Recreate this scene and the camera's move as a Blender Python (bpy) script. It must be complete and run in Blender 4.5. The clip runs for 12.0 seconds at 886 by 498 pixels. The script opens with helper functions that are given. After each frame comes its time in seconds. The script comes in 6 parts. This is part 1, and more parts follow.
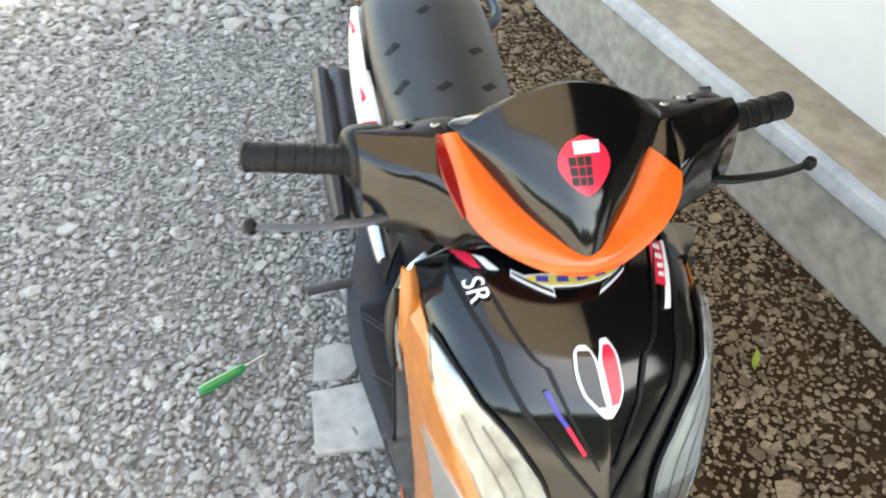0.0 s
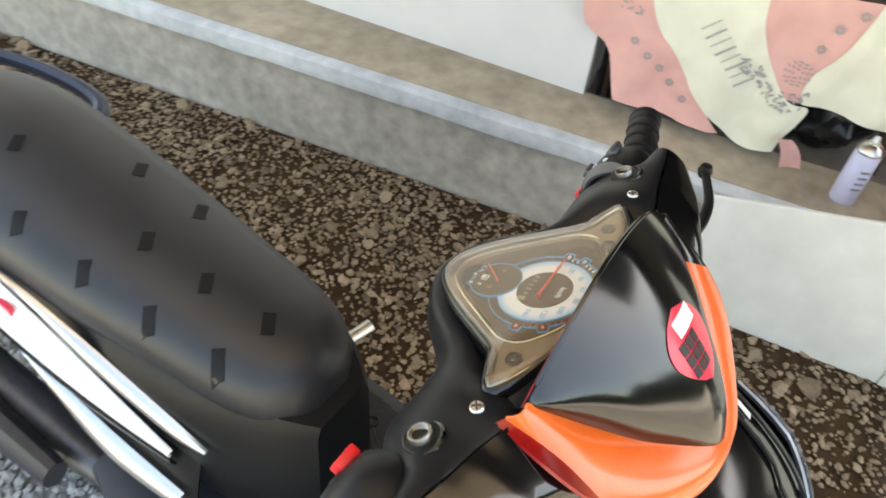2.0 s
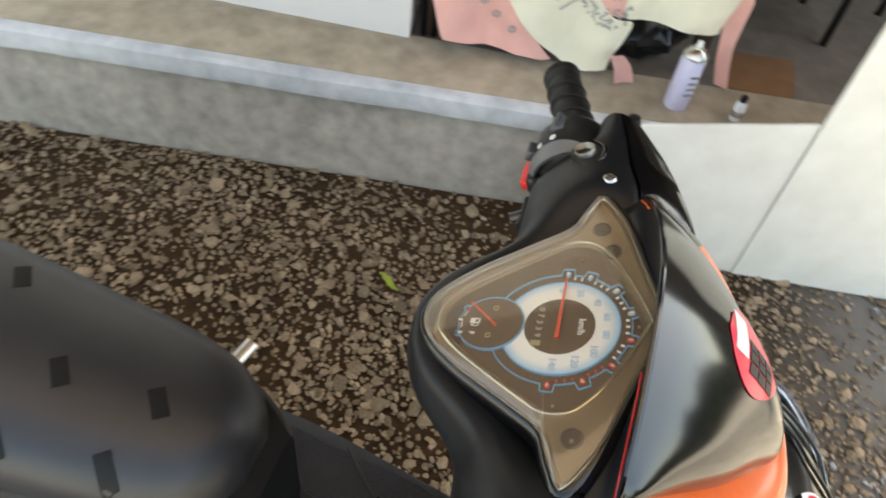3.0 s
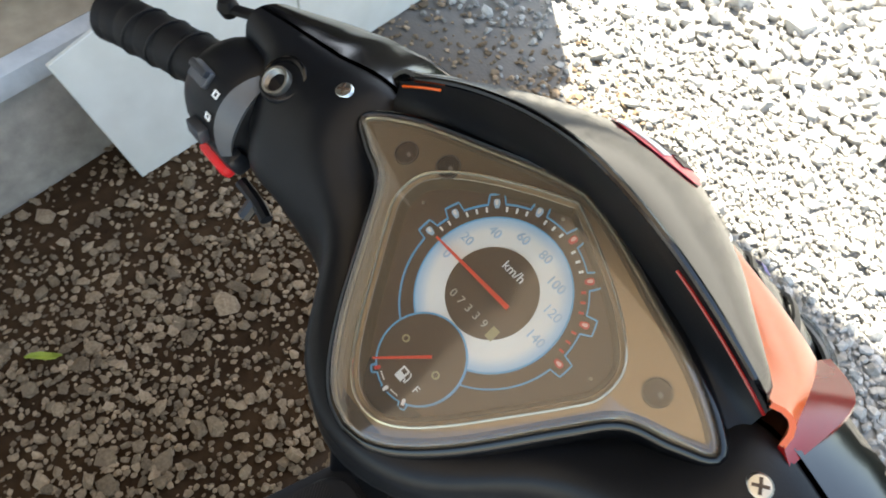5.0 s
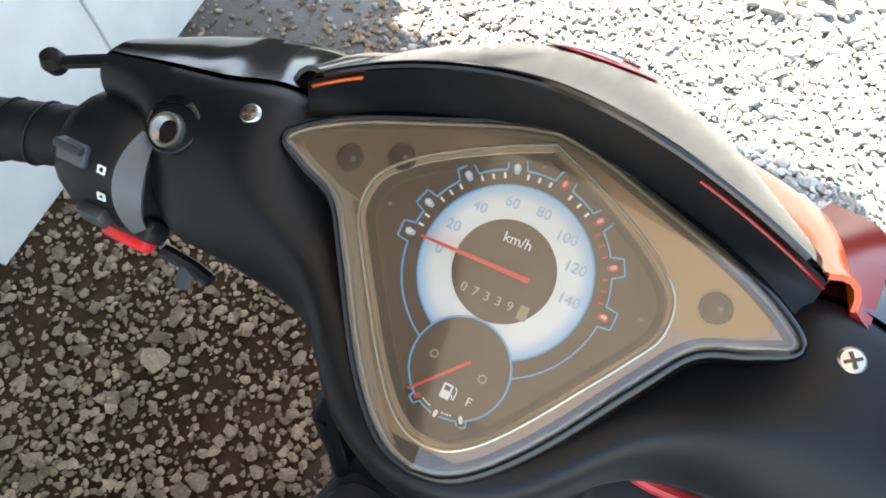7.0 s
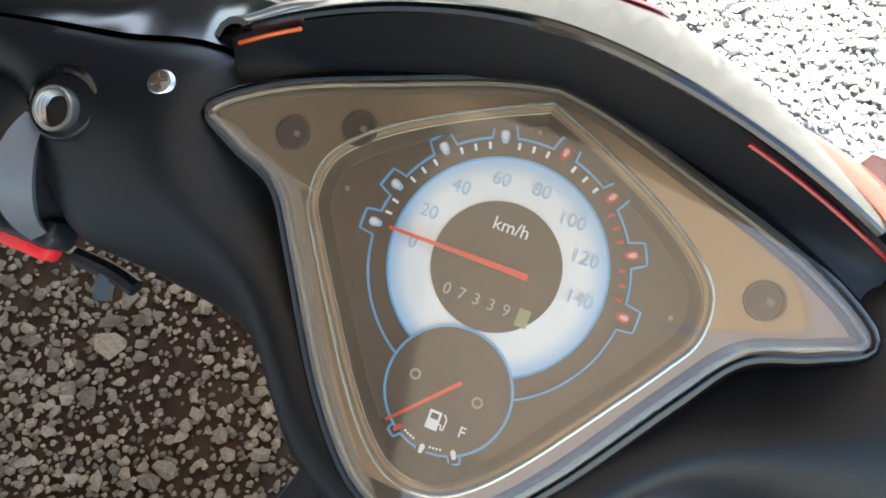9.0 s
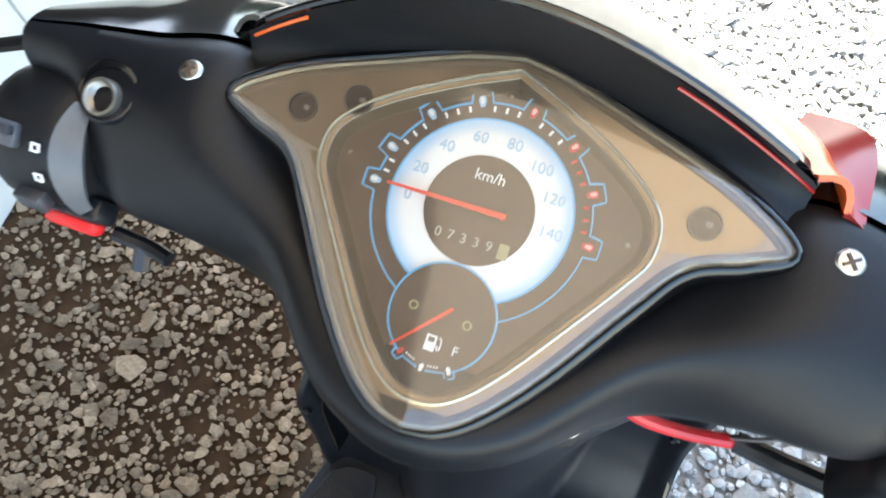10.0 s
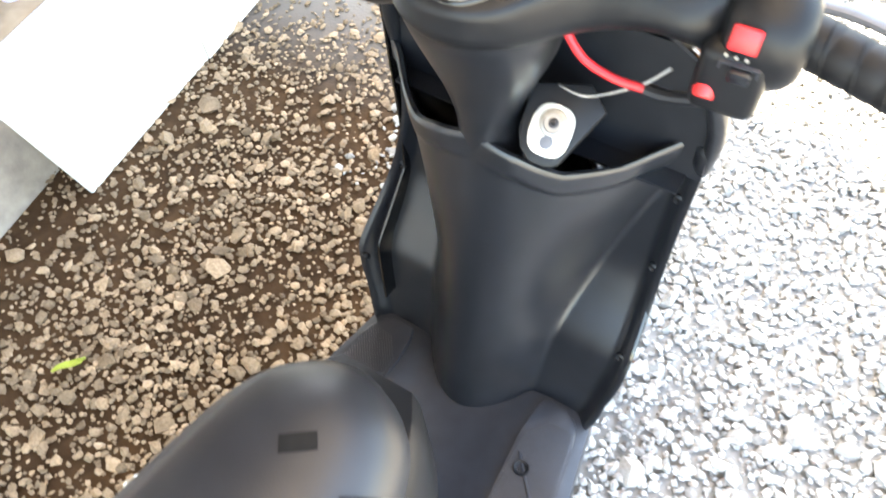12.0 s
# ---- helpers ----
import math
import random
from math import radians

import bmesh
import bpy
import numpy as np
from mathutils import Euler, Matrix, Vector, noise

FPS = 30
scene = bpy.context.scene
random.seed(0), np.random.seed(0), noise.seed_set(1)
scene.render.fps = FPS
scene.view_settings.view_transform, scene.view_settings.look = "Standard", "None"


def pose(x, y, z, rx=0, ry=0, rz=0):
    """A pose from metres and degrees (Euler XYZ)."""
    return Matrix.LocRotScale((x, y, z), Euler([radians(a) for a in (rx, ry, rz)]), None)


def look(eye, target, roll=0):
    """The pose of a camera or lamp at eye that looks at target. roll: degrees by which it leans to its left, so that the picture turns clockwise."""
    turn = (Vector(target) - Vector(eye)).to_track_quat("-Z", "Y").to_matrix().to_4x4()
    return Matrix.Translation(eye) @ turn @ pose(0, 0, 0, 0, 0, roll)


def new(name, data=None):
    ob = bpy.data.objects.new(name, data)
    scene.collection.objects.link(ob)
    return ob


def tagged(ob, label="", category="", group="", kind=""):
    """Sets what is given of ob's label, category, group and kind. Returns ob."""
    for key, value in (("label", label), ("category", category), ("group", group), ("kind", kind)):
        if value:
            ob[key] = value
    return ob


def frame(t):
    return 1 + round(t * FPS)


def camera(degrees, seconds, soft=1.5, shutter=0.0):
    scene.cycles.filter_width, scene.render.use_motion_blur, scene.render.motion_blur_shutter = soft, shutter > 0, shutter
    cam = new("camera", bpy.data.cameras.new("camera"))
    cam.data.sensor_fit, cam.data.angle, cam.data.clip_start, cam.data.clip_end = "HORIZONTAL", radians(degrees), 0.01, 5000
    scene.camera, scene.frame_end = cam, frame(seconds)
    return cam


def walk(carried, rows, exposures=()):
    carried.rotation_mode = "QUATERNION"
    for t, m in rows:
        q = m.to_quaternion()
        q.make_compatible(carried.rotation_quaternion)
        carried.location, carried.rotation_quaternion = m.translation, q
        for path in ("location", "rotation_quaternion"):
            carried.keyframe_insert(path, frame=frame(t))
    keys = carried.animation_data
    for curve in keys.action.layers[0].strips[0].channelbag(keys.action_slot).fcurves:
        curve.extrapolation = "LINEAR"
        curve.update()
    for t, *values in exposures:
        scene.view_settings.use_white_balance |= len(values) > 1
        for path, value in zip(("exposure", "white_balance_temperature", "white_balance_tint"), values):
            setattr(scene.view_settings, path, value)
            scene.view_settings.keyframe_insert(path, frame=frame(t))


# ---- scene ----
cam = camera(64.2, 12.0, soft=1.7, shutter=0.4)
PATH = [
    (0, (-0.27, -0.623, 1.509), (0.087, 0.777, 0.126), 2.9),
    (0.5, (-0.242, -0.471, 1.501), (0.24, 0.848, 0.077), 3.4),
    (1, (-0.245, -0.365, 1.493), (0.353, 0.895, 0.06), 5.2),
    (1.5, (-0.298, -0.211, 1.477), (0.702, 0.8, 0.071), 4.7),
    (2, (-0.364, -0.107, 1.47), (0.889, 0.578, 0.07), 6.1),
    (2.5, (-0.331, -0.028, 1.437), (0.991, 0.458, 0.017), 8.7),
    (3, (-0.278, 0.041, 1.417), (1.07, 0.222, -0.049), 9.4),
    (3.5, (-0.231, 0.088, 1.393), (1.097, -0.125, -0.087), 10.6),
    (3.7, (-0.209, 0.137, 1.387), (1.044, -0.268, -0.118), 10.3),
    (5.3, (-0.084, 0.118, 1.345), (0.652, -0.663, -0.343), 2.5),
    (5.5, (-0.072, 0.11, 1.34), (0.616, -0.686, -0.361), 1.5),
    (6, (-0.059, 0.125, 1.333), (0.568, -0.639, -0.406), -4.6),
    (6.5, (-0.051, 0.127, 1.343), (0.577, -0.682, -0.375), -6.4),
    (7, (-0.047, 0.125, 1.336), (0.443, -0.71, -0.414), -3.8),
    (7.2, (-0.046, 0.122, 1.328), (0.448, -0.713, -0.42), -4.6),
    (9, (-0.024, 0.091, 1.29), (0.324, -0.68, -0.523), -1.8),
    (9.5, (-0.033, 0.098, 1.297), (0.327, -0.684, -0.509), -3.5),
    (10, (-0.048, 0.13, 1.313), (0.353, -0.697, -0.463), -5.4),
    (10.5, (-0.061, 0.193, 1.337), (0.448, -0.653, -0.402), -8.8),
    (11, (-0.089, 0.27, 1.348), (0.423, -0.61, -0.374), -7.2),
    (11.5, (-0.128, 0.332, 1.358), (0.502, -0.539, -0.329), -9.9),
    (12, (-0.217, 0.424, 1.356), (0.414, -0.488, -0.308), -5.9),
]
EXPOSURES = [
    (0.0, 2.82, 8800, 5), (1.0, 2.74, 8900, 5), (2.5, 2.64, 9100, 7), (3.7, 2.5, 9100, 7), (5.5, 2.37, 7100, 4), (7.0, 2.7, 7050, 4),
    (9.0, 2.65, 6800, 3), (9.7, 2.88, 6800, 3), (10.5, 3.85, 7250, 5), (11.0, 4.05, 7500, 6), (11.5, 4.3, 7900, 6), (12.0, 4.35, 8300, 7),
]
walk(cam, [(t, look(eye, target, roll)) for t, eye, target, roll in PATH], EXPOSURES)

# ---- world and sun ----
SUN_TO = Vector((0.6, -0.44, 1.1)).normalized()
world = bpy.data.worlds.new("open_sky")
world.use_nodes = True
scene.world = world
sky = world.node_tree.nodes.new("ShaderNodeTexSky")
sky.sky_type = "NISHITA"
sky.sun_disc = False
sky.dust_density = 1.8
sky.sun_elevation = math.asin(SUN_TO.z)
sky.sun_rotation = math.atan2(SUN_TO.x, SUN_TO.y)
background = world.node_tree.nodes["Background"]
background.inputs["Strength"].default_value = 0.15
world.node_tree.links.new(sky.outputs["Color"], background.inputs["Color"])
sun_data = bpy.data.lights.new("sun", "SUN")
sun_data.energy = 5.0
sun_data.angle = radians(0.6)
sun_data.color = (1.0, 0.975, 0.94)
sun = new("sun", sun_data)
sun.matrix_world = look(SUN_TO * 12.0, (0, 0, 0))


# ---- materials ----
def material(name, color, rough=0.5, metal=0.0, vary=0.15, scale=40.0, bump=0.0, bump_scale=300.0, second=None, coat=0.0, island=0.0, spec=0.5, rough_vary=0.1):
    """A principled surface: grain and stains at two scales, fine relief, optional random tone for each island."""
    m = bpy.data.materials.new(name)
    m.use_nodes = True
    nt = m.node_tree
    b = nt.nodes["Principled BSDF"]
    b.inputs["Metallic"].default_value = metal
    b.inputs["Coat Weight"].default_value = coat
    b.inputs["Coat Roughness"].default_value = 0.12
    b.inputs["Specular IOR Level"].default_value = spec
    geo = nt.nodes.new("ShaderNodeNewGeometry")
    big = nt.nodes.new("ShaderNodeTexNoise")
    big.inputs["Scale"].default_value = scale * 0.12
    big.inputs["Detail"].default_value = 4.0
    fine = nt.nodes.new("ShaderNodeTexNoise")
    fine.inputs["Scale"].default_value = scale
    fine.inputs["Detail"].default_value = 3.0
    for tex in (big, fine):
        nt.links.new(geo.outputs["Position"], tex.inputs["Vector"])
    add = nt.nodes.new("ShaderNodeMath")
    add.operation = "ADD"
    nt.links.new(big.outputs["Fac"], add.inputs[0])
    nt.links.new(fine.outputs["Fac"], add.inputs[1])
    ramp = nt.nodes.new("ShaderNodeValToRGB")
    other = second or tuple(c * (1.0 - vary) for c in color)
    lighter = tuple(min(1.0, c * (1.0 + vary)) for c in color)
    ramp.color_ramp.elements[0].position = 0.3
    ramp.color_ramp.elements[0].color = (*other, 1)
    ramp.color_ramp.elements[1].position = 0.75
    ramp.color_ramp.elements[1].color = (*lighter, 1)
    half = nt.nodes.new("ShaderNodeMath")
    half.operation = "MULTIPLY"
    half.inputs[1].default_value = 0.5
    nt.links.new(add.outputs[0], half.inputs[0])
    nt.links.new(half.outputs[0], ramp.inputs["Fac"])
    out = ramp.outputs["Color"]
    if island:
        hsv = nt.nodes.new("ShaderNodeHueSaturation")
        span = nt.nodes.new("ShaderNodeMapRange")
        span.inputs["To Min"].default_value = 1.0 - island
        span.inputs["To Max"].default_value = 1.0 + island
        nt.links.new(geo.outputs["Random Per Island"], span.inputs["Value"])
        nt.links.new(span.outputs["Result"], hsv.inputs["Value"])
        nt.links.new(out, hsv.inputs["Color"])
        out = hsv.outputs["Color"]
    nt.links.new(out, b.inputs["Base Color"])
    rr = nt.nodes.new("ShaderNodeMapRange")
    rr.inputs["To Min"].default_value = max(0.02, rough - rough_vary)
    rr.inputs["To Max"].default_value = min(1.0, rough + rough_vary)
    nt.links.new(big.outputs["Fac"], rr.inputs["Value"])
    nt.links.new(rr.outputs["Result"], b.inputs["Roughness"])
    if bump:
        grain = nt.nodes.new("ShaderNodeTexNoise")
        grain.inputs["Scale"].default_value = bump_scale
        grain.inputs["Detail"].default_value = 2.0
        nt.links.new(geo.outputs["Position"], grain.inputs["Vector"])
        bp = nt.nodes.new("ShaderNodeBump")
        bp.inputs["Strength"].default_value = bump
        bp.inputs["Distance"].default_value = 0.002
        nt.links.new(grain.outputs["Fac"], bp.inputs["Height"])
        nt.links.new(bp.outputs["Normal"], b.inputs["Normal"])
    return m


def glass_material(name, color=(1, 1, 1), rough=0.02, haze=0.0):
    """Thin clear plastic: mostly see-through, with a mirror share by Fresnel and a brown veil that imitates
    reflections.
    """
    m = bpy.data.materials.new(name)
    m.use_nodes = True
    nt = m.node_tree
    nt.nodes.remove(nt.nodes["Principled BSDF"])
    see = nt.nodes.new("ShaderNodeBsdfTransparent")
    see.inputs["Color"].default_value = (*color, 1)
    gloss = nt.nodes.new("ShaderNodeBsdfGlossy")
    gloss.inputs["Roughness"].default_value = rough
    facing = nt.nodes.new("ShaderNodeLayerWeight")
    facing.inputs["Blend"].default_value = 0.5
    steep = nt.nodes.new("ShaderNodeMath")
    steep.operation = "POWER"
    steep.inputs[1].default_value = 3.2
    nt.links.new(facing.outputs["Facing"], steep.inputs[0])
    share = nt.nodes.new("ShaderNodeMath")
    share.operation = "MULTIPLY_ADD"
    share.inputs[1].default_value = 0.9
    share.inputs[2].default_value = 0.1
    nt.links.new(steep.outputs[0], share.inputs[0])
    mix = nt.nodes.new("ShaderNodeMixShader")
    nt.links.new(share.outputs[0], mix.inputs["Fac"])
    nt.links.new(see.outputs["BSDF"], mix.inputs[1])
    nt.links.new(gloss.outputs["BSDF"], mix.inputs[2])
    last = mix
    # Diffuse brown stands in for the reflected overhead washing out the dial.
    if haze:
        veil = nt.nodes.new("ShaderNodeBsdfDiffuse")
        veil.inputs["Color"].default_value = (0.5, 0.35, 0.23, 1)
        geo = nt.nodes.new("ShaderNodeNewGeometry")
        tex = nt.nodes.new("ShaderNodeTexNoise")
        tex.inputs["Scale"].default_value = 25.0
        nt.links.new(geo.outputs["Position"], tex.inputs["Vector"])
        span = nt.nodes.new("ShaderNodeMapRange")
        span.inputs["To Min"].default_value = haze * 0.7
        span.inputs["To Max"].default_value = haze * 1.3
        nt.links.new(tex.outputs["Fac"], span.inputs["Value"])
        last = nt.nodes.new("ShaderNodeMixShader")
        nt.links.new(span.outputs["Result"], last.inputs["Fac"])
        nt.links.new(mix.outputs["Shader"], last.inputs[1])
        nt.links.new(veil.outputs["BSDF"], last.inputs[2])
    nt.links.new(last.outputs["Shader"], nt.nodes["Material Output"].inputs["Surface"])
    return m


HOOD_BLACK = material("gloss_black_paint", (0.003, 0.003, 0.0035), 0.14, vary=0.2, scale=30, rough_vary=0.03, spec=0.8)
SATIN_BLACK = material("satin_black_plastic", (0.0075, 0.008, 0.0095), 0.38, vary=0.2, scale=60, bump=0.05, bump_scale=900, spec=0.25)
INNER_BLACK = material("matte_black_plastic", (0.011, 0.012, 0.015), 0.3, vary=0.25, scale=50, bump=0.03, bump_scale=700, spec=0.5, rough_vary=0.05)
WORN_GREY = material("worn_grey_plastic", (0.1, 0.1, 0.104), 0.4, vary=0.3, scale=60)
FOOT_GREY = material("worn_footboard_plastic", (0.026, 0.029, 0.037), 0.42, vary=0.35, scale=35, bump=0.1, bump_scale=500)
PAD_RIB = material("grey_blue_pad_rib", (0.035, 0.037, 0.045), 0.45, vary=0.25, scale=80)
RUBBER = material("black_rubber", (0.007, 0.007, 0.008), 0.5, vary=0.25, scale=70, bump=0.1, bump_scale=800, spec=0.25)
VINYL = material("black_seat_vinyl", (0.018, 0.0185, 0.022), 0.4, vary=0.2, scale=25, bump=0.12, bump_scale=650, spec=0.5)
NUT_STEEL = material("dull_nut_steel", (0.3, 0.28, 0.25), 0.35, metal=0.9, vary=0.3, scale=150)
SEAT_MARK = material("worn_dark_seat_patch", (0.0065, 0.0065, 0.007), 0.5, vary=0.3, scale=120, spec=0.2)
GRAB_BLUE = material("blue_grey_metal", (0.04, 0.05, 0.08), 0.35, metal=0.3, vary=0.2)
ORANGE = material("orange_metallic_paint", (0.88, 0.15, 0.022), 0.3, vary=0.08, scale=60, coat=0.6, rough_vary=0.05, second=(0.74, 0.105, 0.013))
DEEP_RED = material("dark_red_orange_paint", (0.26, 0.008, 0.008), 0.2, vary=0.1, coat=0.1)
SILVER = material("silver_paint", (0.62, 0.62, 0.62), 0.26, metal=0.85, vary=0.08, rough_vary=0.04)
WHITE_GLOSS = material("white_gloss_panel", (0.78, 0.78, 0.78), 0.22, vary=0.05, coat=0.5)
STEEL = material("zinc_steel", (0.62, 0.61, 0.58), 0.3, metal=1.0, vary=0.2, scale=150)
DARK_STEEL = material("heat_darkened_steel", (0.12, 0.125, 0.14), 0.45, metal=0.7, vary=0.3, scale=60)
RED = material("red_plastic", (0.75, 0.02, 0.025), 0.35, vary=0.12, scale=80)
RED_CABLE = material("red_cable_jacket", (0.5, 0.012, 0.02), 0.4, vary=0.15)
STICKER_RED = material("red_sticker", (0.75, 0.02, 0.06), 0.3, vary=0.1, coat=0.4)
STICKER_WHITE = material("white_sticker", (0.85, 0.85, 0.85), 0.35, vary=0.04)
STICKER_BLACK = material("black_sticker_print", (0.015, 0.012, 0.012), 0.4)
STICKER_YELLOW = material("yellow_sticker", (0.75, 0.62, 0.12), 0.4, vary=0.12)
STICKER_BLUE = material("blue_violet_sticker", (0.06, 0.05, 0.35), 0.35)
LENS = glass_material("clear_meter_lens", (0.97, 0.97, 0.94), haze=0.13, rough=0.07)
LAMP_GLASS = glass_material("clear_lamp_lens", (0.9, 0.92, 0.92))
# The dark second tone imitates wavy reflections in the headlight.
REFLECTOR = material("lamp_reflector", (0.86, 0.87, 0.88), 0.16, metal=0.35, vary=0.1, scale=26, bump=0.5, bump_scale=38, second=(0.12, 0.125, 0.13))
ODO_WHITE = material("dim_white_figures", (0.42, 0.4, 0.35), 0.5, vary=0.1)
# The yellow tint puts a reflection into the pale odometer drum.
ODO_PALE = material("pale_drum_yellow_tint", (0.34, 0.31, 0.17), 0.5, vary=0.15)
BRONZE = material("bronze_meter_trim", (0.29, 0.212, 0.14), 0.24, metal=0.6, vary=0.1, scale=60)
BEVEL = material("bright_bevel", (0.6, 0.54, 0.42), 0.15, metal=0.8, vary=0.05)
DIAL_DARK = material("dark_dial_face", (0.07, 0.041, 0.025), 0.5, vary=0.2, scale=90)
WELL_BROWN = material("dark_bronze_well", (0.1, 0.07, 0.04), 0.3, metal=0.4, vary=0.15, scale=60)
LIP_BLACK = material("polished_black_lip", (0.004, 0.004, 0.0045), 0.12, vary=0.2, rough_vary=0.03)
LAMP_DARK = material("dark_smoked_lamp", (0.02, 0.016, 0.016), 0.2, vary=0.2)
MARK_RED = material("red_scale_mark", (0.62, 0.03, 0.03), 0.5, vary=0.08)
MARK_PINK = material("pale_pink_mark_core", (0.85, 0.45, 0.42), 0.5, vary=0.05)
DIAL_WHITE = material("white_dial_ring", (0.95, 0.95, 0.93), 0.5, vary=0.03)
PALE_METAL = material("pale_bare_metal", (0.7, 0.69, 0.62), 0.35, metal=0.5, vary=0.1)
ORANGE_GOLD = material("gold_orange_paint", (0.46, 0.16, 0.028), 0.2, vary=0.08, scale=60, coat=0.8, rough_vary=0.04, second=(0.36, 0.11, 0.018))
DIAL_PALE = material("pale_blue_figures", (0.42, 0.6, 0.78), 0.5, vary=0.05)
DIAL_BLUE = material("blue_dial_line", (0.12, 0.42, 0.72), 0.5, vary=0.1)
NEEDLE = material("red_orange_needle", (0.85, 0.06, 0.03), 0.45, vary=0.05)
CONCRETE = material("kerb_concrete", (0.395, 0.36, 0.316), 0.85, vary=0.3, scale=22, bump=0.35, bump_scale=160, second=(0.21, 0.19, 0.168))
TAN_TOP = material("worn_tan_ledge", (0.42, 0.35, 0.265), 0.8, vary=0.3, scale=16, bump=0.25, bump_scale=140, second=(0.24, 0.195, 0.14))
PALE_EDGE = material("pale_painted_nosing", (0.56, 0.57, 0.58), 0.8, vary=0.25, scale=20, bump=0.3, bump_scale=150, second=(0.36, 0.38, 0.4))
WALL_WHITE = material("off_white_wall_paint", (0.7, 0.68, 0.67), 0.7, vary=0.06, scale=8, bump=0.12, bump_scale=60)
BOARD_WHITE = material("white_board", (0.74, 0.73, 0.68), 0.55, vary=0.07, scale=12, bump=0.05, bump_scale=60, second=(0.62, 0.6, 0.54))
# Floor cement; on the back and end walls the dark stands in for shade.
CEMENT_SHADE = material("cement_and_porch_shade", (0.19, 0.165, 0.14), 0.7, vary=0.3, scale=14, bump=0.15, bump_scale=120, second=(0.1, 0.085, 0.07))


# ---- mesh tools ----
def smooth_line(points, steps=6, closed=False):
    """Catmull-Rom through the points, any dimension."""
    p = np.array(points, float)
    n = len(p)
    out = []
    for i in range(n if closed else n - 1):
        if closed:
            a, b, c, d = p[(i - 1) % n], p[i], p[(i + 1) % n], p[(i + 2) % n]
        else:
            a, b, c, d = p[max(i - 1, 0)], p[i], p[i + 1], p[min(i + 2, n - 1)]
        for k in range(steps):
            t = k / steps
            out.append(0.5 * (2 * b + (c - a) * t + (2 * a - 5 * b + 4 * c - d) * t * t + (3 * b - a - 3 * c + d) * t**3))
    if not closed:
        out.append(p[-1])
    return np.array(out)


def from_arrays(verts, faces):
    bm = bmesh.new()
    vs = [bm.verts.new(tuple(map(float, v))) for v in verts]
    for f in faces:
        if len(set(f)) > 2:
            try:
                bm.faces.new([vs[i] for i in f])
            except ValueError:
                pass
    return bm


def part(name, bm, mat, parent=None, label="", sharp=35, m=None):
    """Links a bmesh as one mesh object, under a thing or a part where one is given."""
    if m is not None:
        bm.transform(m)
    bmesh.ops.recalc_face_normals(bm, faces=bm.faces)
    me = bpy.data.meshes.new(name)
    bm.to_mesh(me)
    bm.free()
    me.polygons.foreach_set("use_smooth", [True] * len(me.polygons))
    me.set_sharp_from_angle(angle=radians(sharp))
    for one in mat if isinstance(mat, (list, tuple)) else [mat]:
        me.materials.append(one)
    ob = new(name, me)
    if parent is not None:
        ob.parent = parent
    if label:
        ob["label"] = label
    return ob


def empty(name, m=None):
    ob = new(name)
    ob.empty_display_size = 0.05
    if m is not None:
        ob.matrix_world = m
    return ob


def join(*bms):
    """Several bmeshes as one."""
    first = bms[0]
    for other in bms[1:]:
        me = bpy.data.meshes.new("tmp")
        other.to_mesh(me)
        other.free()
        first.from_mesh(me)
        bpy.data.meshes.remove(me)
    return first


def loft(rings, closed=True, caps=True, wrap=False):
    """A skin over rings of equally many points."""
    rings = [np.asarray(r, float) for r in rings]
    n, k = len(rings[0]), len(rings)
    faces = []
    for i in range(k if wrap else k - 1):
        for j in range(n if closed else n - 1):
            a, b = i * n + j, i * n + (j + 1) % n
            i2 = (i + 1) % k
            faces.append((a, b, i2 * n + (j + 1) % n, i2 * n + j))
    if caps and closed and not wrap:
        faces.append(tuple(range(n)))
        faces.append(tuple(range((k - 1) * n, k * n)))
    return from_arrays(np.concatenate(rings), faces)


def tube(points, radius, n=10, steps=4, flat=1.0):
    """A round bar along a smooth line; radius: one number, or one for each point."""
    line = smooth_line(points, steps)
    rad = np.interp(np.linspace(0, 1, len(line)), np.linspace(0, 1, len(points)), radius if np.ndim(radius) else [radius] * len(points))
    rings = []
    up = Vector((0, 0, 1))
    for i, p in enumerate(line):
        way = Vector(line[min(i + 1, len(line) - 1)] - line[max(i - 1, 0)]).normalized()
        side = way.cross(up)
        side = side.normalized() if side.length > 1e-3 else Vector((1, 0, 0))
        top = side.cross(way)
        rings.append([Vector(p) + side * (rad[i] * math.cos(a)) + top * (rad[i] * flat * math.sin(a)) for a in np.linspace(0, 2 * math.pi, n, endpoint=False)])
    return loft(rings)


def lathe(profile, n=20):
    """Rings about z from (radius, z) rows."""
    return loft([[(r * math.cos(a), r * math.sin(a), z) for a in np.linspace(0, 2 * math.pi, n, endpoint=False)] for r, z in profile])


def box(x0, y0, z0, x1, y1, z1, bevel=0.0, segments=2):
    bm = bmesh.new()
    bmesh.ops.create_cube(bm, size=1.0)
    for v in bm.verts:
        v.co = ((x0 + x1) / 2 + v.co.x * (x1 - x0), (y0 + y1) / 2 + v.co.y * (y1 - y0), (z0 + z1) / 2 + v.co.z * (z1 - z0))
    if bevel:
        bmesh.ops.bevel(bm, geom=bm.edges[:], offset=bevel, segments=segments, affect="EDGES", profile=0.5)
    return bm


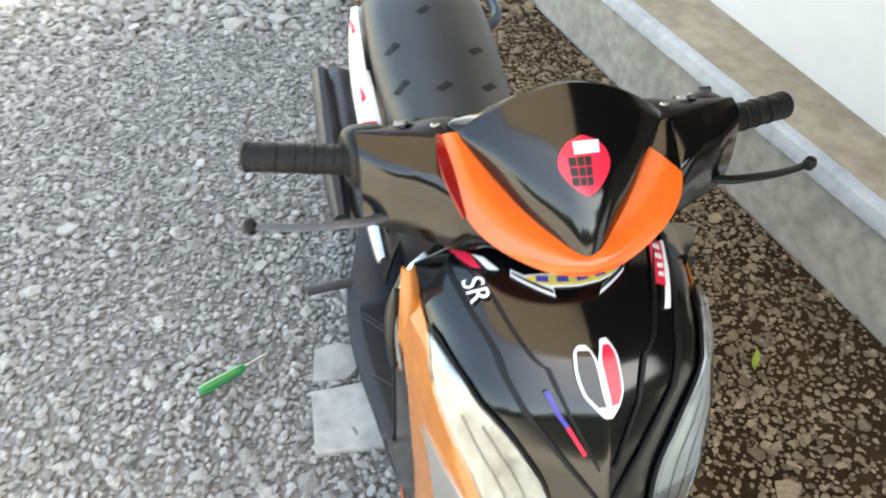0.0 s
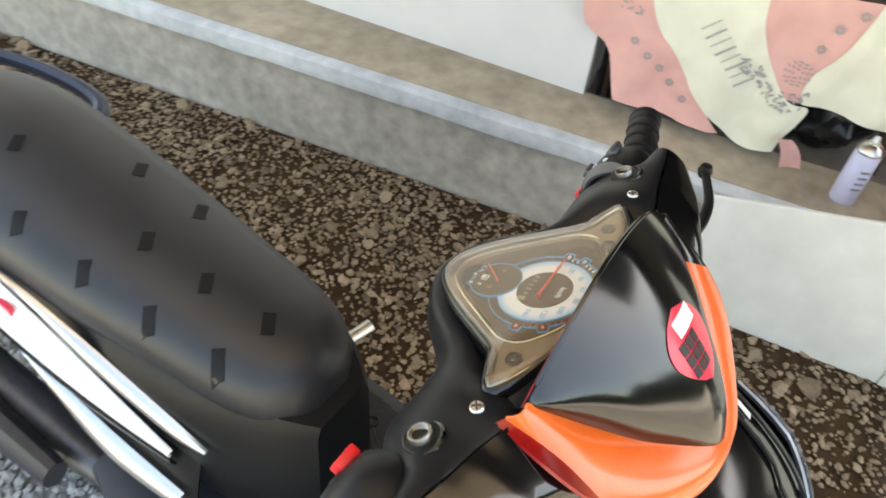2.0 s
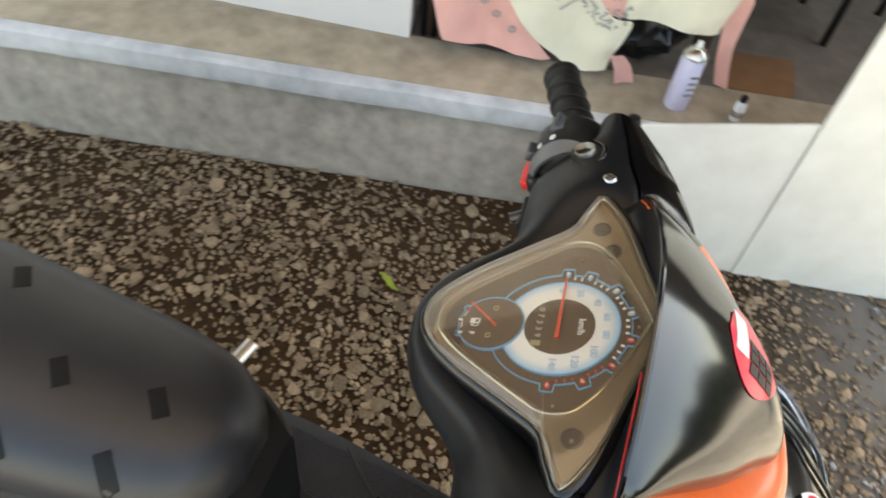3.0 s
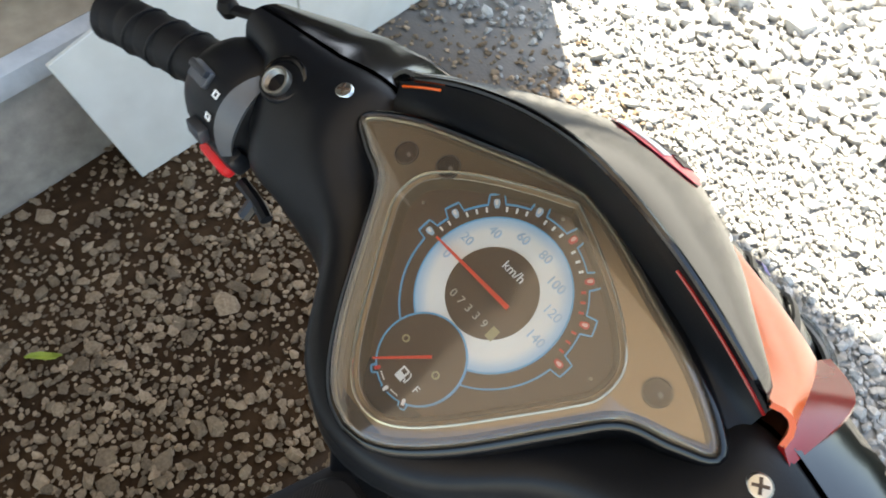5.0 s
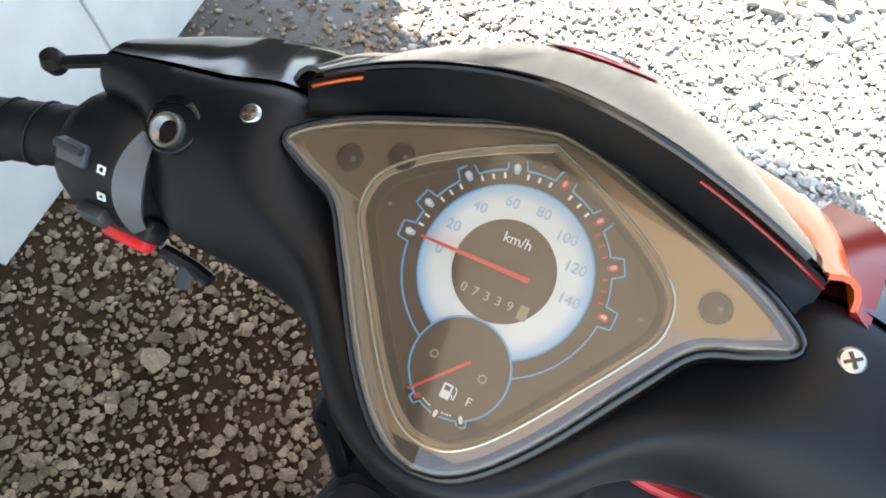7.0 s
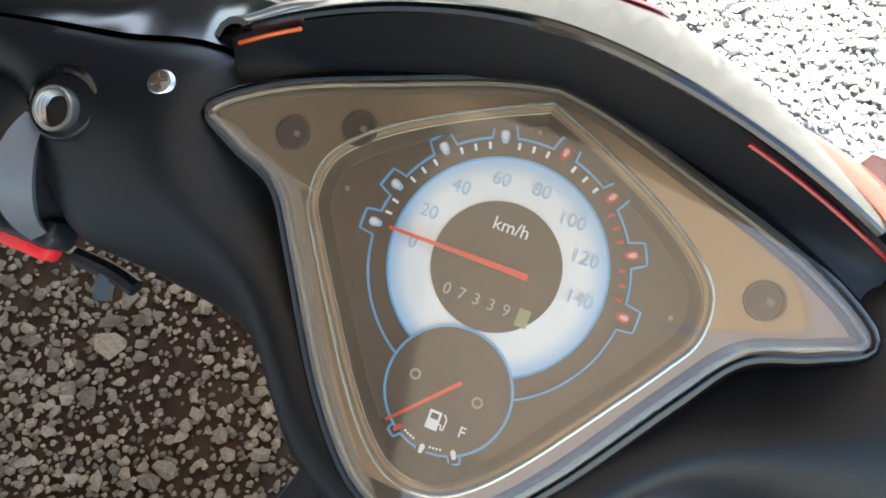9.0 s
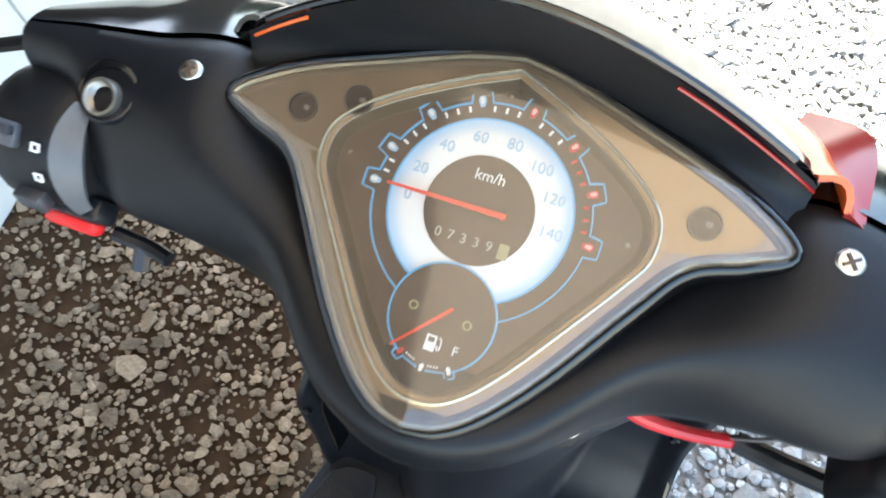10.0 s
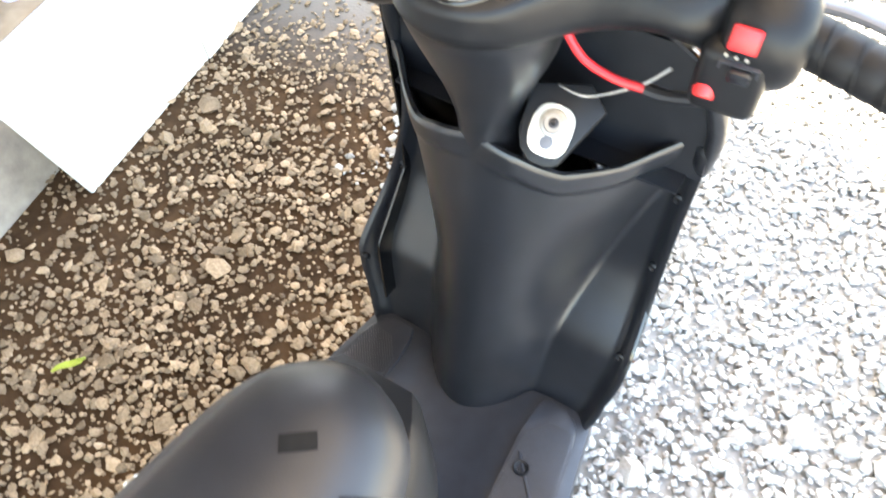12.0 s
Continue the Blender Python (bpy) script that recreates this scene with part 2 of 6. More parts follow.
def prism(outline, z0, z1, bevel=0.0):
    """A flat outline (x, y) raised from z0 to z1."""
    n = len(outline)
    verts = [(x, y, z0) for x, y in outline] + [(x, y, z1) for x, y in outline]
    faces = [tuple(range(n))[::-1], tuple(range(n, 2 * n))] + [(i, (i + 1) % n, n + (i + 1) % n, n + i) for i in range(n)]
    bm = from_arrays(verts, faces)
    if bevel:
        top = [e for e in bm.edges if all(v.co.z > (z0 + z1) / 2 for v in e.verts)]
        bmesh.ops.bevel(bm, geom=top, offset=bevel, segments=2, affect="EDGES", profile=0.5)
    return bm


def ring(outer, inner, z0, z1):
    """A flat frame between two outlines of equally many points."""
    n = len(outer)
    verts = [(x, y, z) for z in (z0, z1) for o in (outer, inner) for x, y in o]
    o0, i0, o1, i1 = 0, n, 2 * n, 3 * n
    faces = []
    for k in range(n):
        j = (k + 1) % n
        faces += [(o1 + k, o1 + j, i1 + j, i1 + k), (o0 + k, i0 + k, i0 + j, o0 + j), (o0 + k, o0 + j, o1 + j, o1 + k), (i0 + k, i1 + k, i1 + j, i0 + j)]
    return from_arrays(verts, faces)


def circle(r, n=32, cx=0.0, cy=0.0, a0=0.0, a1=2 * math.pi):
    full = abs(a1 - a0) > 6.28
    return [(cx + r * math.cos(a), cy + r * math.sin(a)) for a in np.linspace(a0, a1, n, endpoint=not full)]


def lettering(text, size, depth=0.0003):
    """Built-in font as a bmesh, centred on the origin."""
    curve = bpy.data.curves.new("writing", "FONT")
    curve.body, curve.size, curve.extrude = text, size, depth
    curve.align_x, curve.align_y = "CENTER", "CENTER"
    ob = bpy.data.objects.new("writing", curve)
    me = bpy.data.meshes.new_from_object(ob)
    bm = bmesh.new()
    bm.from_mesh(me)
    bpy.data.objects.remove(ob)
    bpy.data.curves.remove(curve)
    bpy.data.meshes.remove(me)
    return bm


def grid_skin(rows, thick=0.0):
    """A sheet over rows of points, half its thickness to either side."""
    g = np.array([[tuple(p) for p in row] for row in rows], float)
    if not thick:
        return loft(list(g), closed=False, caps=False)
    across = np.gradient(g, axis=0)
    along_row = np.gradient(g, axis=1)
    nrm = np.cross(across, along_row)
    nrm /= np.linalg.norm(nrm, axis=2, keepdims=True) + 1e-12
    off = nrm * abs(thick) / 2
    rings = [np.concatenate([(g[i] + off[i]), (g[i] - off[i])[::-1]]) for i in range(len(g))]
    return loft(rings)


# ---- ground and gravel ----
def ground_material():
    m = material("damp_brown_earth", (0.064, 0.036, 0.018), 0.9, vary=0.35, scale=30, bump=0.9, bump_scale=120, second=(0.027, 0.015, 0.0075), spec=0.15)
    nt = m.node_tree
    geo = nt.nodes.new("ShaderNodeNewGeometry")
    axes = nt.nodes.new("ShaderNodeSeparateXYZ")
    nt.links.new(geo.outputs["Position"], axes.inputs["Vector"])
    span = nt.nodes.new("ShaderNodeMapRange")
    span.inputs["From Min"].default_value = -0.05
    span.inputs["From Max"].default_value = 0.35
    nt.links.new(axes.outputs["X"], span.inputs["Value"])
    span_y = nt.nodes.new("ShaderNodeMapRange")
    span_y.inputs["From Min"].default_value = -1.3
    span_y.inputs["From Max"].default_value = -0.6
    nt.links.new(axes.outputs["Y"], span_y.inputs["Value"])
    both_ways = nt.nodes.new("ShaderNodeMath")
    both_ways.operation = "MULTIPLY"
    nt.links.new(span.outputs["Result"], both_ways.inputs[0])
    nt.links.new(span_y.outputs["Result"], both_ways.inputs[1])
    mix = nt.nodes.new("ShaderNodeMix")
    mix.data_type = "RGBA"
    mix.inputs["A"].default_value = (0.28, 0.273, 0.258, 1)
    b = nt.nodes["Principled BSDF"]
    old = b.inputs["Base Color"].links[0].from_socket
    nt.links.new(old, mix.inputs["B"])
    nt.links.new(both_ways.outputs[0], mix.inputs["Factor"])
    nt.links.new(mix.outputs["Result"], b.inputs["Base Color"])
    return m


def build_ground():
    """One earth sheet to the horizon, finer near the scooter with small swells."""
    near = np.linspace(-3.0, 3.0, 61)
    far = np.array([4, 6, 10, 20, 50, 150, 400.0])
    xs = np.concatenate([-far[::-1], near, far])
    rows = []
    for y in xs:
        rows.append([(x, y, 0.006 * noise.noise((x * 2.3, y * 2.3, 0.0)) - 0.004 if abs(x) <= 3 and abs(y) <= 3 else -0.004) for x in xs])
    ob = part("ground", loft(rows, closed=False, caps=False), ground_material(), sharp=180)
    return tagged(ob, "damp brown earth ground under loose gravel", "ground", kind="structure")


def gravel_material(name, light, dark, island):
    return material(name, light, 0.85, vary=0.18, scale=180, bump=0.4, bump_scale=500, second=dark, island=island, spec=0.2)


def stone_shapes(count, flat):
    """Uneven angular pebbles of 12 corners and 20 faces."""
    bm = bmesh.new()
    bmesh.ops.create_icosphere(bm, subdivisions=1, radius=1.0)
    base = np.array([v.co[:] for v in bm.verts])
    faces = np.array([[v.index for v in f.verts] for f in bm.faces])
    bm.free()
    shapes = []
    for _ in range(count):
        s = base * np.random.uniform(0.62, 1.25, (len(base), 1))
        s *= (1.0, np.random.uniform(0.6, 0.95), np.random.uniform(*flat))
        shapes.append(s)
    return shapes, faces


def scatter(name, places, sizes, mat, label, flat=(0.45, 0.8), sink=0.25, lean=0.3, category="gravel"):
    """Loose stones or leaves as one mesh."""
    shapes, faces = stone_shapes(24, flat)
    n = len(places)
    pick = np.random.randint(0, len(shapes), n)
    turn = np.random.uniform(0, 2 * math.pi, n)
    tilt = np.random.normal(0, lean, (n, 2))
    stack = np.array(shapes)[pick] * sizes[:, None, None]
    c, s = np.cos(turn)[:, None], np.sin(turn)[:, None]
    x, y, z = stack[..., 0], stack[..., 1], stack[..., 2]
    z = z + x * tilt[:, :1] + y * tilt[:, 1:]
    verts = np.stack([x * c - y * s, x * s + y * c, z], -1) + places[:, None, :]
    verts[..., 2] += (sizes * sink)[:, None]
    k = verts.shape[1]
    tris = (faces[None] + (np.arange(n) * k)[:, None, None]).reshape(-1, 3)
    me = bpy.data.meshes.new(name)
    me.vertices.add(n * k)
    me.vertices.foreach_set("co", verts.reshape(-1).astype(np.float32))
    me.loops.add(tris.size)
    me.loops.foreach_set("vertex_index", tris.reshape(-1).astype(np.int32))
    me.polygons.add(len(tris))
    me.polygons.foreach_set("loop_start", np.arange(0, tris.size, 3, dtype=np.int32))
    me.polygons.foreach_set("use_smooth", np.zeros(len(tris), dtype=bool))
    me.update()
    me.validate()
    me.materials.append(mat)
    ob = new(name, me)
    return tagged(ob, label, category, kind="stuff")


def jitter(x0, x1, y0, y1, step):
    gx, gy = np.meshgrid(np.arange(x0, x1, step), np.arange(y0, y1, step))
    p = np.stack([gx.ravel(), gy.ravel()], -1)
    return p + np.random.uniform(-0.5, 0.5, p.shape) * step


def brown_share(p):
    """How far the brown earthy patch between scooter and kerb reaches, 0 to 1."""
    wob = 0.12 * np.sin(p[:, 1] * 3.1 + 0.7) + 0.06 * np.sin(p[:, 1] * 7.7)
    a = np.clip((p[:, 0] - 0.05 + wob) / 0.25, 0, 1)
    b = np.clip((p[:, 1] + 0.75 + 0.5 * wob) / 0.35, 0, 1)
    c = np.clip((p[:, 0] - 0.35 + wob) / 0.25, 0, 1) * np.clip((p[:, 1] + 1.35) / 0.4, 0, 1)
    return np.maximum(a * b, c)


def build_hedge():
    """Dark growth added out of view beyond the sunlit gravel, for the cowl to mirror."""
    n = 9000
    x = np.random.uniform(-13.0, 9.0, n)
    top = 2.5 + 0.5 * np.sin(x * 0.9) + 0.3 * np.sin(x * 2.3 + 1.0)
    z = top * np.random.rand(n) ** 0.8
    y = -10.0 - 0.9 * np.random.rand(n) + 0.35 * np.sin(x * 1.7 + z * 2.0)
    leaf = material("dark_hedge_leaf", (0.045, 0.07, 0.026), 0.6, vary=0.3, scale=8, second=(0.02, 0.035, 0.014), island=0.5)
    scatter("backdrop_hedge", np.stack([x, y, z], -1), np.random.uniform(0.09, 0.2, n), leaf, "dark green hedge added beyond the yard for dark reflections", flat=(0.08, 0.2), sink=0.0, lean=1.2, category="hedge")


def kerb_x(y):
    return 1.297 - 0.147 * y


def build_gravel():
    def spread(step_near, step_far, base_near, base_far):
        near = jitter(-1.6, 1.42, -1.5, 2.4, step_near)
        far = jitter(-4.2, 2.2, -4.5, 5.0, step_far)
        far = far[~((far[:, 0] > -1.6) & (far[:, 0] < 1.42) & (far[:, 1] > -1.5) & (far[:, 1] < 2.4))]
        p = np.concatenate([near, far])
        base = np.r_[np.full(len(near), base_near), np.full(len(far), base_far)]
        far_side = np.clip((p[:, 0] - 0.62) / 0.25, 0, 1) * np.clip((-0.72 - p[:, 1]) / 0.2, 0, 1) * np.clip((p[:, 1] + 2.2) / 0.4, 0, 1)
        keep = (p[:, 0] < np.where(p[:, 1] > 0.0, kerb_x(p[:, 1]) - 0.01, 1.9)) & (np.random.rand(len(p)) > 0.6 * far_side)
        p = p[keep]
        return p, base[keep] * np.random.lognormal(0.0, 0.4, len(p)), brown_share(p), np.random.rand(len(p))

    p, size, share, dice = spread(0.0142, 0.03, 0.0086, 0.017)
    g = dice >= share
    grey_p, grey_s = [np.c_[p[g], 0.004 * np.random.rand(g.sum())]], [size[g]]
    p, size, share, dice = spread(0.0138, 0.034, 0.0074, 0.019)
    clump = np.array([noise.noise((x * 2.6, y * 2.6, 3.0)) for x, y in p])
    bare = np.clip((p[:, 0] - 0.75) / 0.5, 0, 1) * np.clip((0.9 - p[:, 1]) / 0.9, 0, 1)
    b = (dice < share) & (np.random.rand(len(p)) < np.clip(0.8 + 0.6 * clump - 0.4 * bare, 0.1, 1.0))
    brown_p, brown_s = [np.c_[p[b], 0.002 * np.random.rand(b.sum())]], [size[b]]
    grey = gravel_material("grey_crushed_stone", (0.40, 0.387, 0.36), (0.26, 0.251, 0.234), 0.34)
    tan = gravel_material("tan_pebble", (0.325, 0.24, 0.162), (0.155, 0.11, 0.07), 0.42)
    scatter("grey_gravel", np.concatenate(grey_p), np.concatenate(grey_s), grey, "grey crushed stone gravel spread over the yard")
    scatter("brown_gravel", np.concatenate(brown_p), np.concatenate(brown_s), tan, "tan pebbles half sunk in damp brown earth", flat=(0.32, 0.62), sink=0.14, lean=0.2)
    spots = np.array([[1.11, -0.28, 0], [1.05, -0.36, 0], [0.96, -0.08, 0], [1.0, 0.95, 0], [0.93, 1.5, 0], [0.99, 1.74, 0], [0.86, -0.42, 0], [1.04, 0.66, 0], [0.8, 1.9, 0]])
    scatter("large_stones", spots, np.array([0.034, 0.02, 0.018, 0.022, 0.026, 0.028, 0.02, 0.02, 0.024]), tan, "larger rounded stones lying in the gravel", sink=0.3)


# ---- kerb, wall, porch ----
KERB = Matrix.Translation((1.297, 0, 0)) @ Matrix.Rotation(math.atan(0.147), 4, "Z")


def tarp_material():
    """Woven tan sheet: scatters light from below and lets a share of the daylight through."""
    m = material("tan_tarpaulin", (0.30, 0.242, 0.18), 0.7, vary=0.12, scale=30, bump=0.1, bump_scale=400)
    nt = m.node_tree
    glow = nt.nodes.new("ShaderNodeBsdfTranslucent")
    glow.inputs["Color"].default_value = (0.124, 0.103, 0.08, 1)
    mix = nt.nodes.new("ShaderNodeAddShader")
    nt.links.new(nt.nodes["Principled BSDF"].outputs["BSDF"], mix.inputs[0])
    nt.links.new(glow.outputs["BSDF"], mix.inputs[1])
    nt.links.new(mix.outputs["Shader"], nt.nodes["Material Output"].inputs["Surface"])
    return m


def build_setting():
    """In the kerb's own frame x runs into the house and y along the kerb."""
    def fixed(name, bm, mat, label, category):
        return tagged(part(name, bm, mat, m=KERB), label, category, kind="structure")

    rows = []
    for y in np.linspace(-3.4, 5.0, 120):
        w = 0.004 * noise.noise((0.0, y * 3.0, 1.0))
        rows.append([(0.0 + w, y, -0.05), (0.0 + w, y, 0.02), (0.004, y, 0.268 + w), (0.03, y, 0.275), (0.4, y, 0.275), (0.4, y, -0.05)])
    fixed("kerb", loft(rows), CONCRETE, "rough grey concrete riser of a raised porch floor", "kerb")
    rows = []
    for y in np.linspace(-3.4, 5.0, 160):
        w = 0.005 * noise.noise((2.0, y * 4.0, 1.0))
        v = 0.003 * noise.noise((5.0, y * 9.0, 1.0))
        rows.append([(-0.02 + w, y, 0.279 + v), (-0.024 + w, y, 0.3), (-0.02 + w, y, 0.33 + v), (-0.008, y, 0.338), (0.02, y, 0.3385), (0.02, y, 0.279)])
    fixed("kerb_nosing", loft(rows), PALE_EDGE, "pale chipped cement nosing along the porch edge", "kerb")
    rows = [[(0.021, y, 0.279), (0.021, y, 0.339), (0.12, y, 0.341 + 0.002 * noise.noise((1, y * 5, 0))), (max(0.23, 0.25 + 0.062 * (y - 0.44)), y, 0.341), (max(0.23, 0.25 + 0.062 * (y - 0.44)), y, 0.279)] for y in np.linspace(-3.4, 5.0, 60)]
    fixed("porch_ledge", loft(rows), TAN_TOP, "worn tan cement ledge on top of the porch edge", "ledge")
    fixed("wall_house", prism([(0.232, 0.44), (0.3, 1.5), (0.52, 5.0), (0.68, 5.0), (0.4, 0.44)], 0.2, 2.49), WALL_WHITE, "off-white painted house wall on the porch edge", "wall")
    fixed("porch_floor", box(0.242, -3.4, 0.2, 3.0, 0.439, 0.322), CEMENT_SHADE, "bare cement porch floor in shade", "floor")
    # Back and end walls are unseen additions; their dark tone imitates porch shade.
    fixed("wall_porch_back", box(3.0, -3.4, 0.2, 3.15, 5.0, 2.49), CEMENT_SHADE, "added unseen wall behind the porch, coloured dark for shade", "wall")
    fixed("wall_porch_side", box(0.42, 0.44, 0.33, 2.99, 0.56, 2.49), WALL_WHITE, "plain side wall of the porch", "wall")
    fixed("wall_porch_front", box(0.3, -3.55, 0.2, 3.15, -3.41, 2.49), CEMENT_SHADE, "added unseen end wall of the porch, coloured dark for shade", "wall")
    corners = [np.array(p) for p in ((-0.8, -0.36), (0.49, -1.518), (0.37, 2.2), (-0.8, 1.3))]
    rows = []
    for t in np.linspace(0, 1, 25):
        a, b = corners[0] + (corners[3] - corners[0]) * t, corners[1] + (corners[2] - corners[1]) * t
        rows.append([(*(a + (b - a) * k), 2.52 - 0.03 * math.sin(math.pi * t) * math.sin(math.pi * k) + 0.004 * noise.noise((3 * t, 2 * k, 0))) for k in np.linspace(0, 1, 17)])
    awning = tagged(part("ceiling_awning", grid_skin(rows), tarp_material(), sharp=180), "tan translucent tarpaulin stretched under the open roof edge", "awning", kind="structure")
    rim = [rows[0][0], rows[0][-1], rows[-1][-1], rows[-1][0], rows[0][0]]
    for a, b in zip(rim[:-1], rim[1:]):
        part("awning_hem", tube([a, b], 0.012, 8, 2), DARK_STEEL, awning, "thin steel pipe in the hem")
    # Unseen roof added for its shade; the black paints in the loft's darkness.
    void = material("loft_darkness_sheet", (0.012, 0.011, 0.01), 0.8, vary=0.25, scale=5, bump=0.1)
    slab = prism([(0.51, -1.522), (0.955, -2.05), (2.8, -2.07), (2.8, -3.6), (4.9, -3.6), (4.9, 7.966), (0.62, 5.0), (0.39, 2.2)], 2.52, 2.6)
    tagged(part("ceiling_inner", slab, void), "unseen roof sheets over the inner porch, black for loft darkness", "ceiling", kind="structure")


build_ground()
build_setting()


# ---- the scooter: x to its left, y to its rear, z up; it faces -y ----
scooter = tagged(empty("motor_scooter"), "black and orange motor scooter parked on gravel beside a porch", "motor scooter")
BODY = Matrix.Translation((0.012, 0, 0)) @ Matrix.Rotation(radians(-2.0), 4, "Z")
# the meter's own frame: x to the rider's right, y up the dial, z out of the glass
DASH = Matrix(((-1, 0, 0, -0.0015), (0, -0.9333, 0.359, -0.0006), (0, 0.359, 0.9333, 1.0763), (0, 0, 0, 1)))


def build_handlebar_cover():
    stations = [
        (0.0, (-0.12, 0.982), (-0.135, 0.986), (-0.045, 1.078), (-0.02, 1.05), (0.076, 1.054), (0.090, 1.037), (0.078, 1.012), (-0.03, 0.975)),
        (0.04, (-0.115, 0.982), (-0.127, 0.988), (-0.042, 1.075), (-0.015, 1.05), (0.064, 1.056), (0.078, 1.036), (0.064, 1.010), (-0.03, 0.976)),
        (0.08, (-0.1, 0.984), (-0.108, 0.998), (-0.038, 1.072), (-0.01, 1.065), (0.03, 1.066), (0.042, 1.038), (0.034, 1.016), (-0.03, 0.985)),
        (0.12, (-0.098, 0.987), (-0.092, 1.058), (-0.040, 1.0885), (-0.012, 1.09), (0.016, 1.08), (0.035, 1.05), (0.029, 1.03), (-0.03, 0.992)),
        (0.155, (-0.078, 0.989), (-0.0745, 1.0735), (-0.031, 1.09), (-0.008, 1.0875), (0.015, 1.076), (0.034, 1.052), (0.029, 1.034), (-0.02, 0.996)),
        (0.176, (-0.068, 0.992), (-0.0655, 1.0745), (-0.027, 1.0905), (-0.01, 1.0885), (0.008, 1.078), (0.022, 1.05), (0.016, 1.02), (-0.02, 0.995)),
        (0.19, (-0.062, 0.995), (-0.058, 1.0755), (-0.024, 1.091), (-0.012, 1.09), (-0.002, 1.08), (0.002, 1.05), (-0.003, 1.02), (-0.03, 0.995)),
        (0.214, (-0.05, 1.0), (-0.04, 1.0795), (-0.018, 1.0915), (-0.011, 1.09), (-0.005, 1.08), (-0.002, 1.05), (-0.008, 1.02), (-0.03, 1.0)),
    ]
    full = [(-s[0],) + s[1:] for s in stations[:0:-1]] + stations
    flat = np.array([[s[0]] + [v for p in s[1:] for v in p] for s in full])
    dense = smooth_line(flat, 5)
    front, rear = [], []
    for row in dense:
        p = row[1:].reshape(-1, 2)
        # two nearly flat facets meet in a soft crease at the front
        line = [p[0] + (p[1] - p[0]) * t + np.array((-0.005, 0.0)) * 4 * t * (1 - t) for t in np.linspace(0, 0.95, 8)]
        line += [p[1] + (p[2] - p[1]) * t + np.array((-0.0005, 0.0022)) * 4 * t * (1 - t) for t in np.linspace(0.06, 1, 8)]
        back = smooth_line(np.concatenate([p[2:], p[:1]]), 4)
        front.append([(row[0], y, z) for y, z in line])
        rear.append([(row[0], p[2][0] + 0.0015, p[2][1] - 0.0015)] + [(row[0], y, z) for y, z in back[1:]])
    cover = part("handlebar_cover", loft(rear, closed=False), SATIN_BLACK, scooter, "satin black plastic handlebar cover", sharp=50)
    part("front_handlebar_cover", loft(front, closed=False), HOOD_BLACK, scooter, "gloss black front half of the handlebar cover", sharp=30)
    for k in (0, -1):
        loop = front[k] + rear[k][1:-1]
        part("cover_end", from_arrays(loop, [tuple(range(len(loop)))]), SATIN_BLACK, cover)
    for side in (1, -1):
        turn = Matrix.Translation((side * 0.1305, -0.0155, 1.0905)) @ Matrix.Rotation(radians(-14), 4, "X")
        screw = lathe([(0.0, -0.003), (0.0052, -0.003), (0.0052, 0.0008), (0.0042, 0.002), (0.0, 0.0026)], 20)
        part("screw", screw, STEEL, cover, "bright cross-head screw", m=turn)
        slot = join(box(-0.0032, -0.0006, 0.0018, 0.0032, 0.0006, 0.003), box(-0.0006, -0.0032, 0.0019, 0.0006, 0.0032, 0.0029))
        part("screw_slot", slot, DIAL_DARK, cover, m=turn @ Matrix.Rotation(0.6, 4, "Z"))
        turn = Matrix.Translation((side * 0.164, 0.002, 1.0825)) @ Matrix.Rotation(radians(-16), 4, "X")
        well = lathe([(0.0118, -0.006), (0.0132, -0.001), (0.013, 0.0012), (0.0122, 0.0016), (0.0116, 0.0008), (0.0116, -0.004)], 28)
        part("mirror_hole_rim", well, INNER_BLACK, cover, "worn black rim of an empty mirror hole", m=turn)
        part("mirror_hole_floor", prism(circle(0.0119, 24), -0.007, 0.0005), STICKER_BLACK, cover, m=turn)
        thread = [(0.0064 - 0.0003 * k + 0.0007 * (k % 2), 0.0036 - 0.0007 * k) for k in range(10)]
        nut = lathe([(0.0084, -0.005), (0.0084, 0.003), (0.008, 0.004), (0.0068, 0.0041)] + thread + [(0.0, -0.0032)], 28)
        collar = [(0.0136 * math.cos(t), 0.0128 * math.sin(t), 0.0006 + 0.0022 * math.sin((t + 2.7) / 2.9 * math.pi)) for t in np.linspace(-2.7, 0.2, 14)]
        part("socket_collar", tube(collar, [0.0006 + 0.0016 * math.sin(math.pi * k / 13) for k in range(14)], 8, 1), LIP_BLACK, cover, "scuffed glossy ridge round the mirror hole", m=turn)
        part("mirror_thread", nut, NUT_STEEL, cover, "bare threaded steel mirror socket", m=turn @ Matrix.Translation((0.001, 0.002, 0.0005)) @ Matrix.Rotation(radians(-14), 4, "X"))
    rows = []
    for k, (x, y, z, w, h) in enumerate(((0.085, 0.0, 0.985, 0.02, 0.016), (0.115, -0.004, 0.968, 0.017, 0.013), (0.15, -0.012, 0.954, 0.014, 0.010), (0.172, -0.02, 0.946, 0.009, 0.006))):
        rows.append([(x, y + w * math.cos(t), z + h * math.sin(t)) for t in np.linspace(0, 2 * math.pi, 14, endpoint=False)])
    part("cover_tongue", loft(rows), INNER_BLACK, cover, "black plastic tongue under the handlebar cover")
    return cover


def rim_point(s):
    return np.array((0.1148 * s, -0.041, 1.1454 - 0.0496 * abs(s) ** 1.74))


INNER_V = smooth_line([(0.0, -0.161, 1.017), (0.013, -0.156, 1.0205), (0.036, -0.133, 1.031), (0.06, -0.107, 1.046), (0.088, -0.069, 1.07), (0.114, -0.041, 1.098)], 6)
